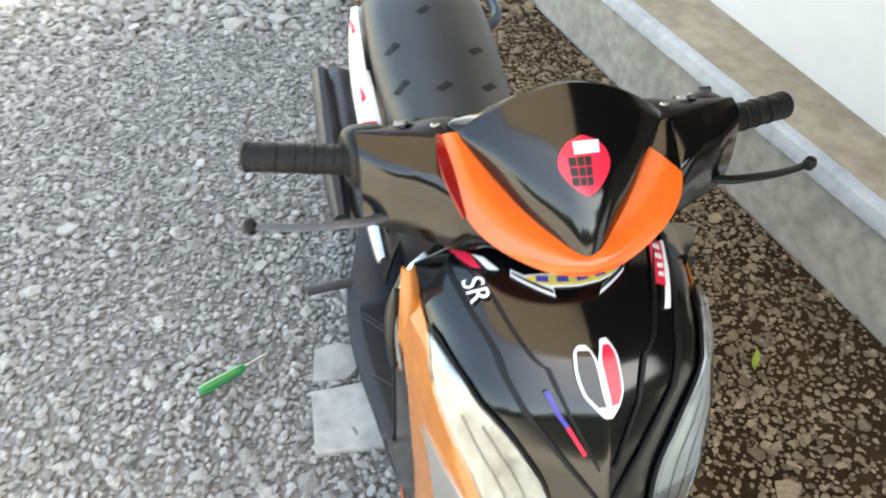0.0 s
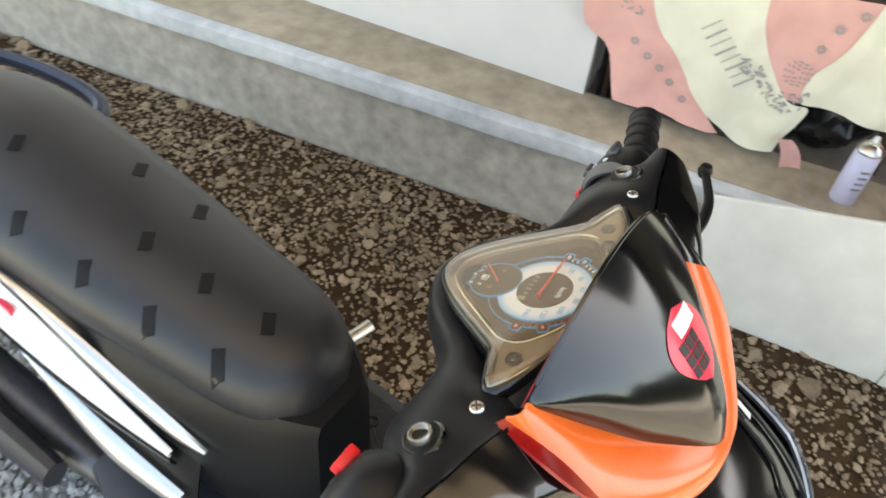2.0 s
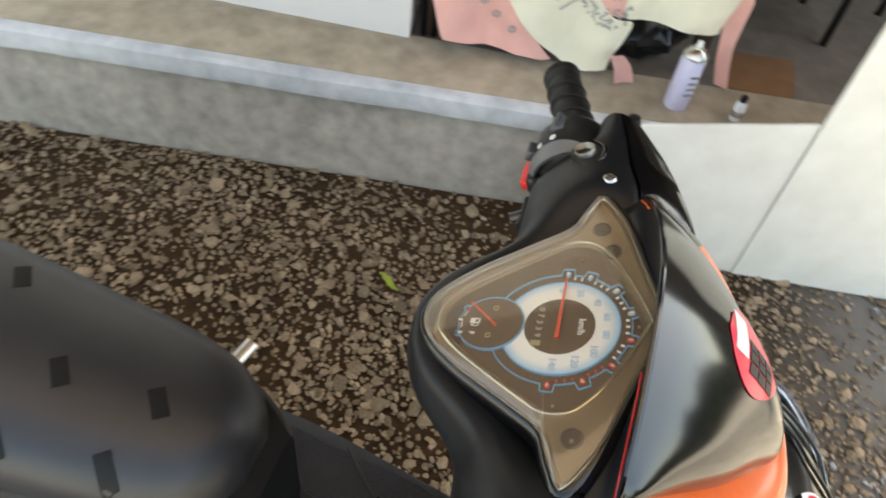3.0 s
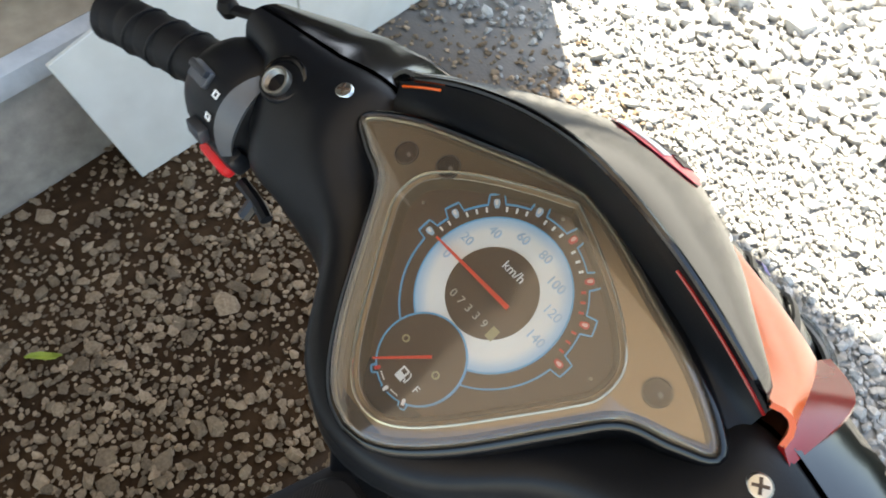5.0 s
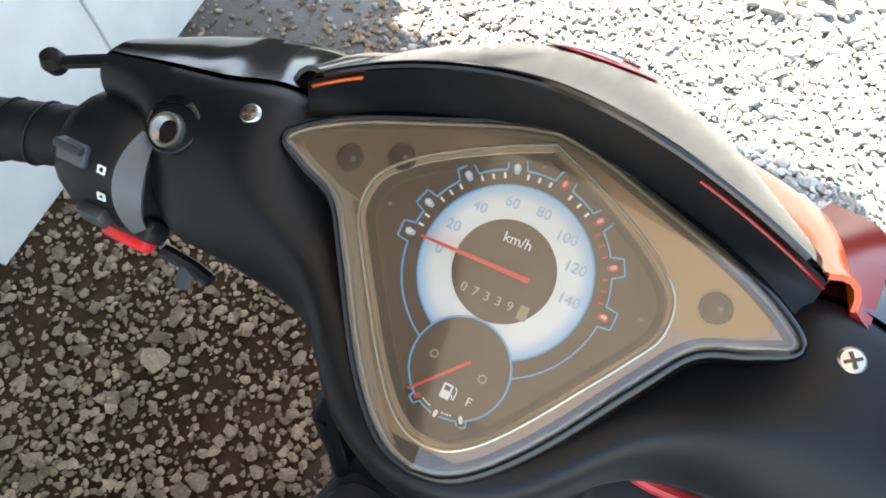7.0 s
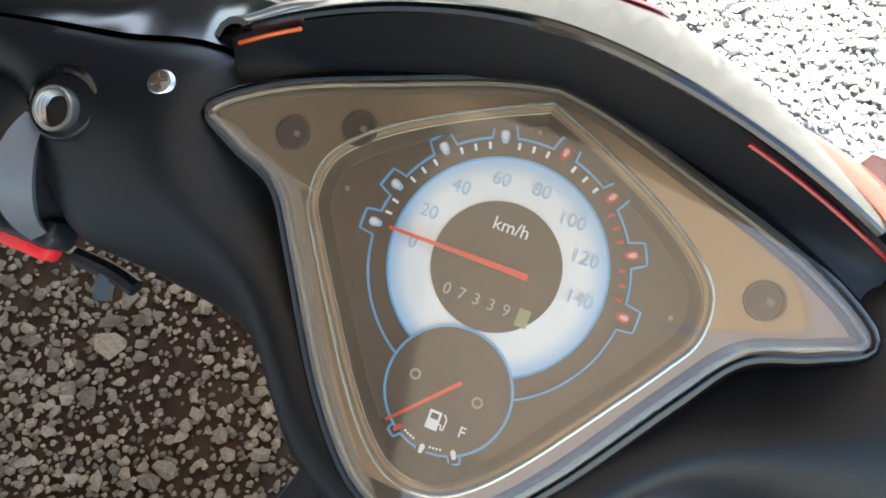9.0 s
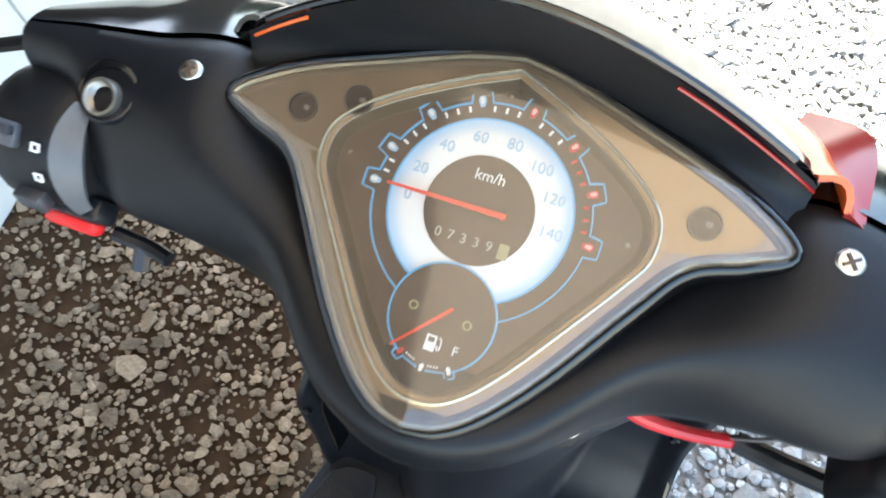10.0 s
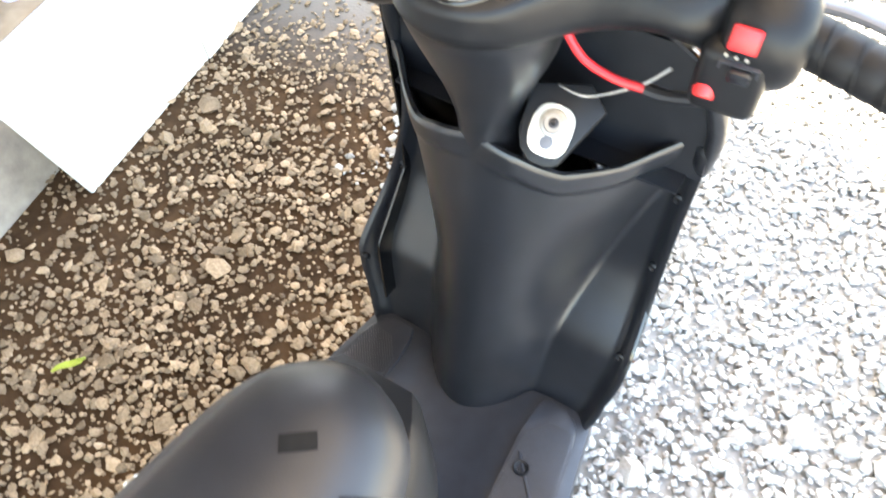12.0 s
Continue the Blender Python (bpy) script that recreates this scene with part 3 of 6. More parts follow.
OUTER_V = smooth_line([(0.0, -0.168, 0.996), (0.04, -0.163, 1.003), (0.09, -0.139, 1.022), (0.118, -0.11, 1.045), (0.122, -0.075, 1.073), (0.127, -0.034, 1.092)], 6)


def along(line, t):
    k = t * (len(line) - 1)
    i = min(int(k), len(line) - 2)
    return line[i] + (line[i + 1] - line[i]) * (k - i)


def hood_point(s, t):
    """s: -1 to 1 across, t: 0 at the rear rim to 1 at the orange edge."""
    a, b = rim_point(s), along(INNER_V, abs(s)).copy()
    if s < 0:
        b[0] = -b[0]
    rise = 4 * t * (1 - t) * (1 - abs(s) ** 4.0)
    p = a * (1 - t) + b * t
    return p + np.array((0, -0.022, 0.001)) * rise


def build_hood():
    rows = [[hood_point(s, t) for t in np.linspace(0, 1, 15)] for s in np.linspace(-1, 1, 41)]
    part("front_cowl_hood", grid_skin(rows, 0.003), HOOD_BLACK, scooter, "gloss black pointed front cowl", sharp=60)
    rows = []
    tail = []

    def trim_line(reach):
        line = []
        for t in np.linspace(0, 1, 6):
            s = reach(t)
            sign = np.array((-1.0 if s < 0 else 1.0, 1, 1))
            a, b = along(INNER_V, abs(s)) * sign, along(OUTER_V, abs(s)) * sign
            line.append(a + (b - a) * t + np.array((0.003 * np.sign(s), -0.004, 0.003)) * 4 * t * (1 - t))
        return line

    cut = lambda t: 0.83 - 0.14 * t
    for k in np.linspace(-1, 1, 57):
        rows.append(trim_line(lambda t: k * cut(t) if k > 0 else k))
    for k in np.linspace(0, 1, 10):
        tail.append(trim_line(lambda t: cut(t) + (0.94 - cut(t)) * k))
    part("visor_end_cover", grid_skin(tail, 0.0024), HOOD_BLACK, scooter, "black end of the cowl trim")
    visor = part("orange_visor", grid_skin(rows, 0.0025), ORANGE, scooter, "glossy orange V-shaped cowl trim", sharp=60)
    for side in (-1,):
        inner = smooth_line([(0.1265, -0.034, 1.0915), (0.1215, -0.075, 1.0725), (0.1175, -0.11, 1.0455)], 6)
        outer = smooth_line([(0.1335, -0.03, 1.0895), (0.1375, -0.08, 1.0795), (0.1215, -0.116, 1.0465)], 6)
        facet = grid_skin([[(a + (b - a) * t) * (side, 1, 1) for t in np.linspace(0, 1, 4)] for a, b in zip(inner, outer)], 0.0025)
        part("visor_side_facet", facet, DEEP_RED, visor, "dark red side facet")
    # black apron from the hood's rear rim down to the meter
    rows = []
    for s in np.linspace(-1, 1, 41):
        a = rim_point(s)
        x = 0.1115 * abs(s)
        lens_y = np.interp(x, (0.0, 0.02, 0.05, 0.088, 0.1115), (0.0615, 0.0575, 0.0475, 0.0335, 0.0175))
        b = np.array(DASH @ Vector((-0.1115 * s, lens_y - 0.001, 0.004)))
        line = []
        for t in np.linspace(0, 1, 8):
            sag = math.sin(math.pi * t) * 0.006
            line.append(a * (1 - t) + b * t + np.array((0, -0.6 * sag, -sag)) - np.array((0, 0, 0.0012)))
        rows.append(line)
    part("meter_visor", grid_skin(rows, 0.0015), SATIN_BLACK, scooter, "black visor strip between cowl and meter", sharp=60)
    lip = [rim_point(s) + np.array((0, 0.0, 0.0005)) for s in np.linspace(-0.9, 0.9, 41)]
    part("cowl_lip", tube(lip, 0.0018, 8, 1), HOOD_BLACK, scooter, "rolled rear edge of the cowl")
    for s0, s1, paint in ((0.72, 0.97, ORANGE), (-0.5, -1.0, DEEP_RED)):
        edge = [rim_point(s) + np.array((0.0, 0.002, -0.0036)) for s in np.linspace(s0, s1, 14)]
        part("visor_inner_edge", tube(edge, 0.0008, 6, 1), paint, visor, "orange edge under the cowl lip")
    # round red sticker with a white field and rows of dark print
    def on_hood(x, t, up=0.0007):
        p = hood_point(x / 0.114, t)
        q = hood_point(x / 0.114, min(1, t + 0.02))
        way = Vector(np.cross(q - p, hood_point(x / 0.114 + 0.02, t) - p)).normalized()
        if way.z < 0:
            way = -way
        return Vector(p) + way * up

    def patch(name, x0, x1, t0, t1, mat, label="", up=0.001, egg=False):
        rows = []
        for k in np.linspace(0, 1, 13):
            t = t0 + (t1 - t0) * k
            if egg:
                w = math.sqrt(max(0.0, 1 - (2 * k - 1) ** 2)) * (1.0 if k < 0.5 else 1 - 0.35 * (2 * k - 1) ** 2)
                w = max(w, 0.02)
            else:
                w = 1.0
            xc, half = (x0 + x1) / 2, (x1 - x0) / 2
            rows.append([on_hood(xc + half * w * j, t, up) for j in np.linspace(-1, 1, 9)])
        part(name, grid_skin(rows, -0.0004), mat, scooter, label)

    patch("hood_sticker", -0.031, 0.031, 0.255, 0.585, STICKER_RED, "red oval sticker with a white field", 0.0022, egg=True)
    patch("sticker_white_field", -0.012, 0.019, 0.285, 0.35, STICKER_WHITE, up=0.0028)
    for r in range(3):
        for c in range(3):
            x = -0.02 + c * 0.0098
            patch("sticker_print", x, x + 0.0082, 0.365 + r * 0.055, 0.412 + r * 0.055, STICKER_BLACK, up=0.0028)


LENS_HALF = [(0.0, 0.0615), (0.02, 0.0575), (0.05, 0.0475), (0.088, 0.0335), (0.1115, 0.0175), (0.099, 0.0085), (0.0795, 0.0), (0.065, -0.0195), (0.043, -0.053), (0.026, -0.0735), (0.0125, -0.0835), (0.0, -0.0865)]
WELL_HALF = [(0.0, 0.056), (0.02, 0.0475), (0.042, 0.036), (0.057, 0.0255), (0.066, 0.0145), (0.0668, 0.0), (0.06, -0.0125), (0.0475, -0.031), (0.032, -0.053), (0.02, -0.067), (0.0095, -0.0745), (0.0, -0.0765)]


def outline(half, steps=4):
    line = smooth_line(half, steps)
    return [(max(x, 0.0), y) for x, y in line[:-1]] + [(0.0, half[-1][1])] + [(-x, y) for x, y in line[-2:0:-1] if x > 1e-6]


def offset(line, d):
    """A closed clockwise outline moved outwards by d."""
    p = np.array(line, float)
    way = np.roll(p, -1, 0) - np.roll(p, 1, 0)
    way /= np.linalg.norm(way, axis=1, keepdims=True)
    return p + d * np.stack([-way[:, 1], way[:, 0]], -1)


def band(line, profile):
    """A frame along an outline from (offset, height) rows."""
    return loft([[(x, y, z) for x, y in offset(line, d)] for d, z in profile], caps=False)


def ribbon(points, width, z0, z1):
    """A thin raised line along open points (x, y)."""
    p = np.array(points, float)
    way = np.gradient(p, axis=0)
    way /= np.linalg.norm(way, axis=1, keepdims=True) + 1e-12
    side = np.stack([-way[:, 1], way[:, 0]], -1) * width / 2
    rings = [[(*(a + b), z0), (*(a + b), z1), (*(a - b), z1), (*(a - b), z0)] for a, b in zip(p, side)]
    return loft(rings)


def dial_material():
    """White ring print that turns to sky blue towards its outer edge."""
    m = material("blue_shaded_dial_print", (0.93, 0.93, 0.92), 0.5, vary=0.03)
    nt = m.node_tree
    geo = nt.nodes.new("ShaderNodeNewGeometry")
    gap = nt.nodes.new("ShaderNodeVectorMath")
    gap.operation = "DISTANCE"
    gap.inputs[1].default_value = DASH.translation
    nt.links.new(geo.outputs["Position"], gap.inputs[0])
    span = nt.nodes.new("ShaderNodeMapRange")
    span.interpolation_type = "SMOOTHSTEP"
    span.inputs["From Min"].default_value = 0.0285
    span.inputs["From Max"].default_value = 0.0375
    nt.links.new(gap.outputs["Value"], span.inputs["Value"])
    mix = nt.nodes.new("ShaderNodeMix")
    mix.data_type = "RGBA"
    b = nt.nodes["Principled BSDF"]
    nt.links.new(b.inputs["Base Color"].links[0].from_socket, mix.inputs["A"])
    mix.inputs["B"].default_value = (0.34, 0.6, 0.85, 1)
    nt.links.new(span.outputs["Result"], mix.inputs["Factor"])
    nt.links.new(mix.outputs["Result"], b.inputs["Base Color"])
    return m


def build_meter():
    lens, well = outline(LENS_HALF, 6), outline(WELL_HALF, 6)
    n = len(lens)
    well = well[:n]
    inner = [tuple(p) for p in offset(lens, -0.0012)]
    meter = part("instrument_meter", prism(inner, -0.03, -0.008), DIAL_DARK, scooter, "scooter instrument cluster with round speedometer and fuel gauge", m=DASH)
    part("meter_trim", ring(inner, well, -0.006, 0.006), BRONZE, meter, "bronze-brown meter surround", m=DASH)
    part("well_rim", band(well, ((0.0006, 0.006), (0.0004, 0.0074), (-0.0003, 0.0078), (-0.0008, 0.0072), (-0.001, 0.005))), BEVEL, meter, "thin bright raised rim", m=DASH)
    part("well_step", band(well, ((-0.001, 0.0052), (-0.0022, 0.005), (-0.0026, 0.0054), (-0.0031, 0.005))), BRONZE, meter, "second step of the dial well", m=DASH)
    part("well_wall", band(well, ((-0.0031, 0.005), (-0.0042, 0.002), (-0.0056, -0.0008), (-0.006, -0.001))), WELL_BROWN, meter, "dark sloping wall of the dial well", m=DASH)
    # the clear cover, slightly domed, and its pale edge
    rows = []
    for f, z in ((1.0, 0.0085), (0.985, 0.0115), (0.95, 0.0128), (0.8, 0.0142), (0.5, 0.0155), (0.2, 0.0162), (0.0005, 0.0163)):
        rows.append([(x * f, y * f - 0.006 * (1 - f), z) for x, y in lens])
    glass = part("meter_glass", loft(rows, caps=False), LENS, meter, "clear plastic meter lens", m=DASH)
    glass.visible_shadow = False
    part("lens_bevel", band(lens, ((-0.0006, 0.006), (-0.0008, 0.0078), (-0.0014, 0.0084), (-0.0021, 0.0074), (-0.0023, 0.006))), BEVEL, meter, "bright bevelled edge of the lens", m=DASH)
    part("lens_groove", band(lens, ((-0.0023, 0.0062), (-0.003, 0.0068), (-0.0042, 0.0064), (-0.0046, 0.0061))), WELL_BROWN, meter, "dark groove inside the lens edge", m=DASH)
    part("lens_surround", band(lens, ((0.0052, -0.004), (0.0046, 0.0035), (0.0036, 0.0068), (0.0022, 0.0086), (0.0008, 0.0092), (-0.0003, 0.0084), (-0.0006, 0.006))), LIP_BLACK, meter, "polished black lip round the lens", m=DASH)
    for x, y in ((-0.0805, 0.0185), (-0.059, 0.0275), (0.0805, 0.0185)):
        lamp = part("indicator_lamp", prism(circle(0.0055, 24, x, y), 0.0056, 0.0063), LAMP_DARK, meter, "unlit round indicator lamp", m=DASH)
        part("lamp_rim", ring(circle(0.0063, 24, x, y), circle(0.0055, 24, x, y), 0.0056, 0.0069), STICKER_BLACK, lamp, "black lamp rim", m=DASH)
        part("lamp_symbol", prism([(x + 0.0004, y - 0.0007), (x + 0.0026, y - 0.0011), (x + 0.0028, y + 0.0009), (x + 0.0006, y + 0.0012)], 0.0063, 0.0066), WORN_GREY, lamp, "faint grey symbol", m=DASH)
    part("dial_plate", prism([tuple(p) for p in offset(well, -0.0045)], -0.008, -0.001), DIAL_DARK, meter, "dark brown dial plate", m=DASH)
    for x, y in ((-0.0575, 0.0075), (0.0575, 0.004), (0.0, -0.068), (-0.002, 0.047)):
        part("plate_pin", lathe([(0, -0.001), (0.0009, -0.001), (0.0008, 0.0002), (0, 0.0004)], 10), NUT_STEEL, meter, "tiny pin head", m=DASH @ Matrix.Translation((x, y, 0)))
    part("speed_ring", ring(circle(0.0362, 72), circle(0.0215, 72), -0.001, 0.0), dial_material(), meter, "white speed ring shading to blue outwards", m=DASH)
    part("ring_edge", ring(circle(0.0369, 72), circle(0.0362, 72), -0.001, 0.0003), DIAL_BLUE, meter, m=DASH)
    part("dial_centre", prism(circle(0.0218, 48), -0.001, 0.0004), DIAL_DARK, meter, m=DASH)
    angles = (180, 160.7, 133.7, 106.3, 78.7, 51.0, 25.0, -1.5)
    # one blue line round the scale, stepping out at each mark
    path = [(246, 0.0442), (234, 0.0439), (222, 0.0436), (205, 0.0434), (188, 0.0432)]
    for a in angles:
        path += [(a + 5.6, 0.0434), (a + 5.0, 0.0458), (a + 4.2, 0.0484), (a - 4.2, 0.0484), (a - 5.0, 0.0458), (a - 5.6, 0.0434)]
    path += [(-12, 0.0434), (-24, 0.0434), (-36, 0.0434), (-48, 0.0435), (-66, 0.0437)]
    dense = []
    for (a0, r0), (a1, r1) in zip(path[:-1], path[1:]):
        for k in np.linspace(0, 1, max(2, int(abs(a1 - a0) / 2)), endpoint=False):
            f = radians(a0 + (a1 - a0) * k)
            r = r0 + (r1 - r0) * k
            dense.append((r * math.cos(f), r * math.sin(f)))
    part("scale_line", ribbon(dense, 0.00062, -0.001, 0.0003), DIAL_BLUE, meter, "blue outline round the speed marks", m=DASH)
    hub_y = -0.0435
    part("fuel_face", prism(circle(0.0208, 48, -0.0003, hub_y), -0.001, 0.0006), DIAL_DARK, meter, "dark fuel gauge face", m=DASH)
    tabs = (237.0, 266.0, 296.0)
    dense = []
    for f in np.arange(297.0 - 360.0, 238.0, 1.5):
        dense.append((-0.0003 + 0.0211 * math.cos(radians(f)), hub_y + 0.0211 * math.sin(radians(f))))
    part("fuel_edge", ribbon(dense, 0.0008, -0.001, 0.0009), DIAL_BLUE, meter, "blue edge of the fuel gauge", m=DASH)
    dense = []
    for f in np.arange(231.0, 302.5, 0.75):
        near = min(abs(f - a) for a in tabs)
        r = 0.0211 + 0.0026 * np.clip((5.6 - near) / 1.6, 0, 1)
        dense.append((-0.0003 + r * math.cos(radians(f)), hub_y + r * math.sin(radians(f))))
    part("fuel_tab", ribbon(dense, 0.00062, -0.001, 0.0009), DIAL_BLUE, meter, m=DASH)
    for k, a in enumerate(angles):
        r = radians(a)
        spot = DASH @ Matrix.Translation((0.0434 * math.cos(r), 0.0434 * math.sin(r), 0)) @ Matrix.Rotation(r - math.pi / 2, 4, "Z")
        late = k > 3
        drop = [(-0.0008, -0.0018), (0.0008, -0.0018), (0.0013, -0.0004), (0.0016, 0.001), (0.0012, 0.0022), (0.0, 0.0026), (-0.0012, 0.0022), (-0.0016, 0.001), (-0.0013, -0.0004)]
        part("speed_mark", prism(drop, -0.001, 0.0003), MARK_RED if late else DIAL_PALE, meter, m=spot)
        part("mark_core", prism([(x * 0.55, y * 0.62 + 0.0004) for x, y in drop], 0.0, 0.0006), MARK_PINK if late else STICKER_WHITE, meter, m=spot)
        numeral = DASH @ Matrix.Translation((0.029 * math.cos(r), 0.029 * math.sin(r) + (-0.002 if k == 0 else 0), 0.0003))
        part("numeral", lettering(str(20 * k), 0.0064), DIAL_PALE, meter, "pale blue speed figure", m=numeral)
        if k < len(angles) - 1:
            for j in ((1, 2) if k == 0 else (1, 2, 3)):
                f = a + (angles[k + 1] - a) * j / (3 if k == 0 else 4)
                fr = radians(f)
                tick = DASH @ Matrix.Translation((0.0408 * math.cos(fr), 0.0408 * math.sin(fr), 0)) @ Matrix.Rotation(fr - math.pi / 2, 4, "Z")
                part("tick", prism([(-0.00045, -0.001), (0.00045, -0.001), (0.00045, 0.0012), (-0.00045, 0.0012)], -0.001, 0.0002), MARK_RED if k > 4 else DIAL_WHITE, meter, m=tick)
    part("unit_writing", lettering("km/h", 0.0062), STICKER_WHITE, meter, "white unit lettering", m=DASH @ Matrix.Translation((0.0005, 0.0135, 0.0007)))
    for k, digit in enumerate("07339"):
        part("odometer_digit", lettering(digit, 0.0055), ODO_WHITE, meter, m=DASH @ Matrix.Translation((-0.0125 + k * 0.0052, -0.0125, 0.0007)))
    part("odometer_tenth", prism([(0.0122, -0.0158), (0.0162, -0.0158), (0.0162, -0.0098), (0.0122, -0.0098)], 0.0, 0.0007), ODO_PALE, meter, m=DASH)
    part("speed_needle", prism([(0.0112, 0.0011), (0.0112, -0.0011), (-0.0378, -0.0005), (-0.0378, 0.0005)], 0.0022, 0.0032), NEEDLE, meter, "red speed needle at rest", m=DASH)
    part("needle_hub", prism(circle(0.0012, 12, 0.0096, 0.0), 0.0, 0.0024), NEEDLE, meter, m=DASH)
    way = Vector((-0.019, -0.020)).normalized()
    side = Vector((-way.y, way.x)) * 0.0007
    hub, tip = Vector((0.0032, -0.0393)), Vector((-0.0158, -0.0595))
    part("fuel_needle", prism([tuple(hub + side), tuple(hub - side), tuple(tip - side * 0.6), tuple(tip + side * 0.6)], 0.002, 0.0028), NEEDLE, meter, "red fuel needle near empty", m=DASH)
    for a, mat in zip(tabs, (MARK_RED, STICKER_WHITE, STICKER_WHITE)):
        m = DASH @ Matrix.Translation((-0.0003 + 0.0205 * math.cos(radians(a)), hub_y + 0.0205 * math.sin(radians(a)), 0.0)) @ Matrix.Rotation(radians(a + 90), 4, "Z")
        part("fuel_mark", prism([(-0.0006, -0.0016), (0.0006, -0.0016), (0.0009, 0.0008), (0.0, 0.0016), (-0.0009, 0.0008)], 0.0, 0.0011), mat, meter, m=m)
    for a in (244.0, 247.5, 251.0, 254.5, 273.0, 276.5, 280.0, 283.5):
        part("fuel_tick", prism(circle(0.0004, 6, -0.0003 + 0.0192 * math.cos(radians(a)), hub_y + 0.0192 * math.sin(radians(a))), 0.0, 0.0009), DIAL_WHITE, meter, m=DASH)
    part("full_letter", lettering("F", 0.0052), STICKER_WHITE, meter, m=DASH @ Matrix.Translation((0.0088, -0.0545, 0.0009)))
    pump = join(ring([(-0.0034, -0.0572), (0.0008, -0.0572), (0.0008, -0.051), (-0.0034, -0.051)], [(-0.0026, -0.0538), (0.0, -0.0538), (0.0, -0.0518), (-0.0026, -0.0518)], 0.0004, 0.0009), ribbon([(0.0008, -0.0548), (0.0016, -0.0548), (0.0018, -0.0562), (0.0026, -0.0562), (0.0028, -0.0535), (0.0026, -0.0522), (0.0016, -0.0512)], 0.0005, 0.0004, 0.0009))
    part("fuel_pump_symbol", pump, STICKER_WHITE, meter, m=DASH)
    for x, y in ((-0.0122, -0.0424), (0.0101, -0.0436)):
        part("gauge_rivet", ring(circle(0.0019, 14, x, y), circle(0.0012, 14, x, y), 0.0, 0.0012), ODO_PALE, meter, m=DASH)


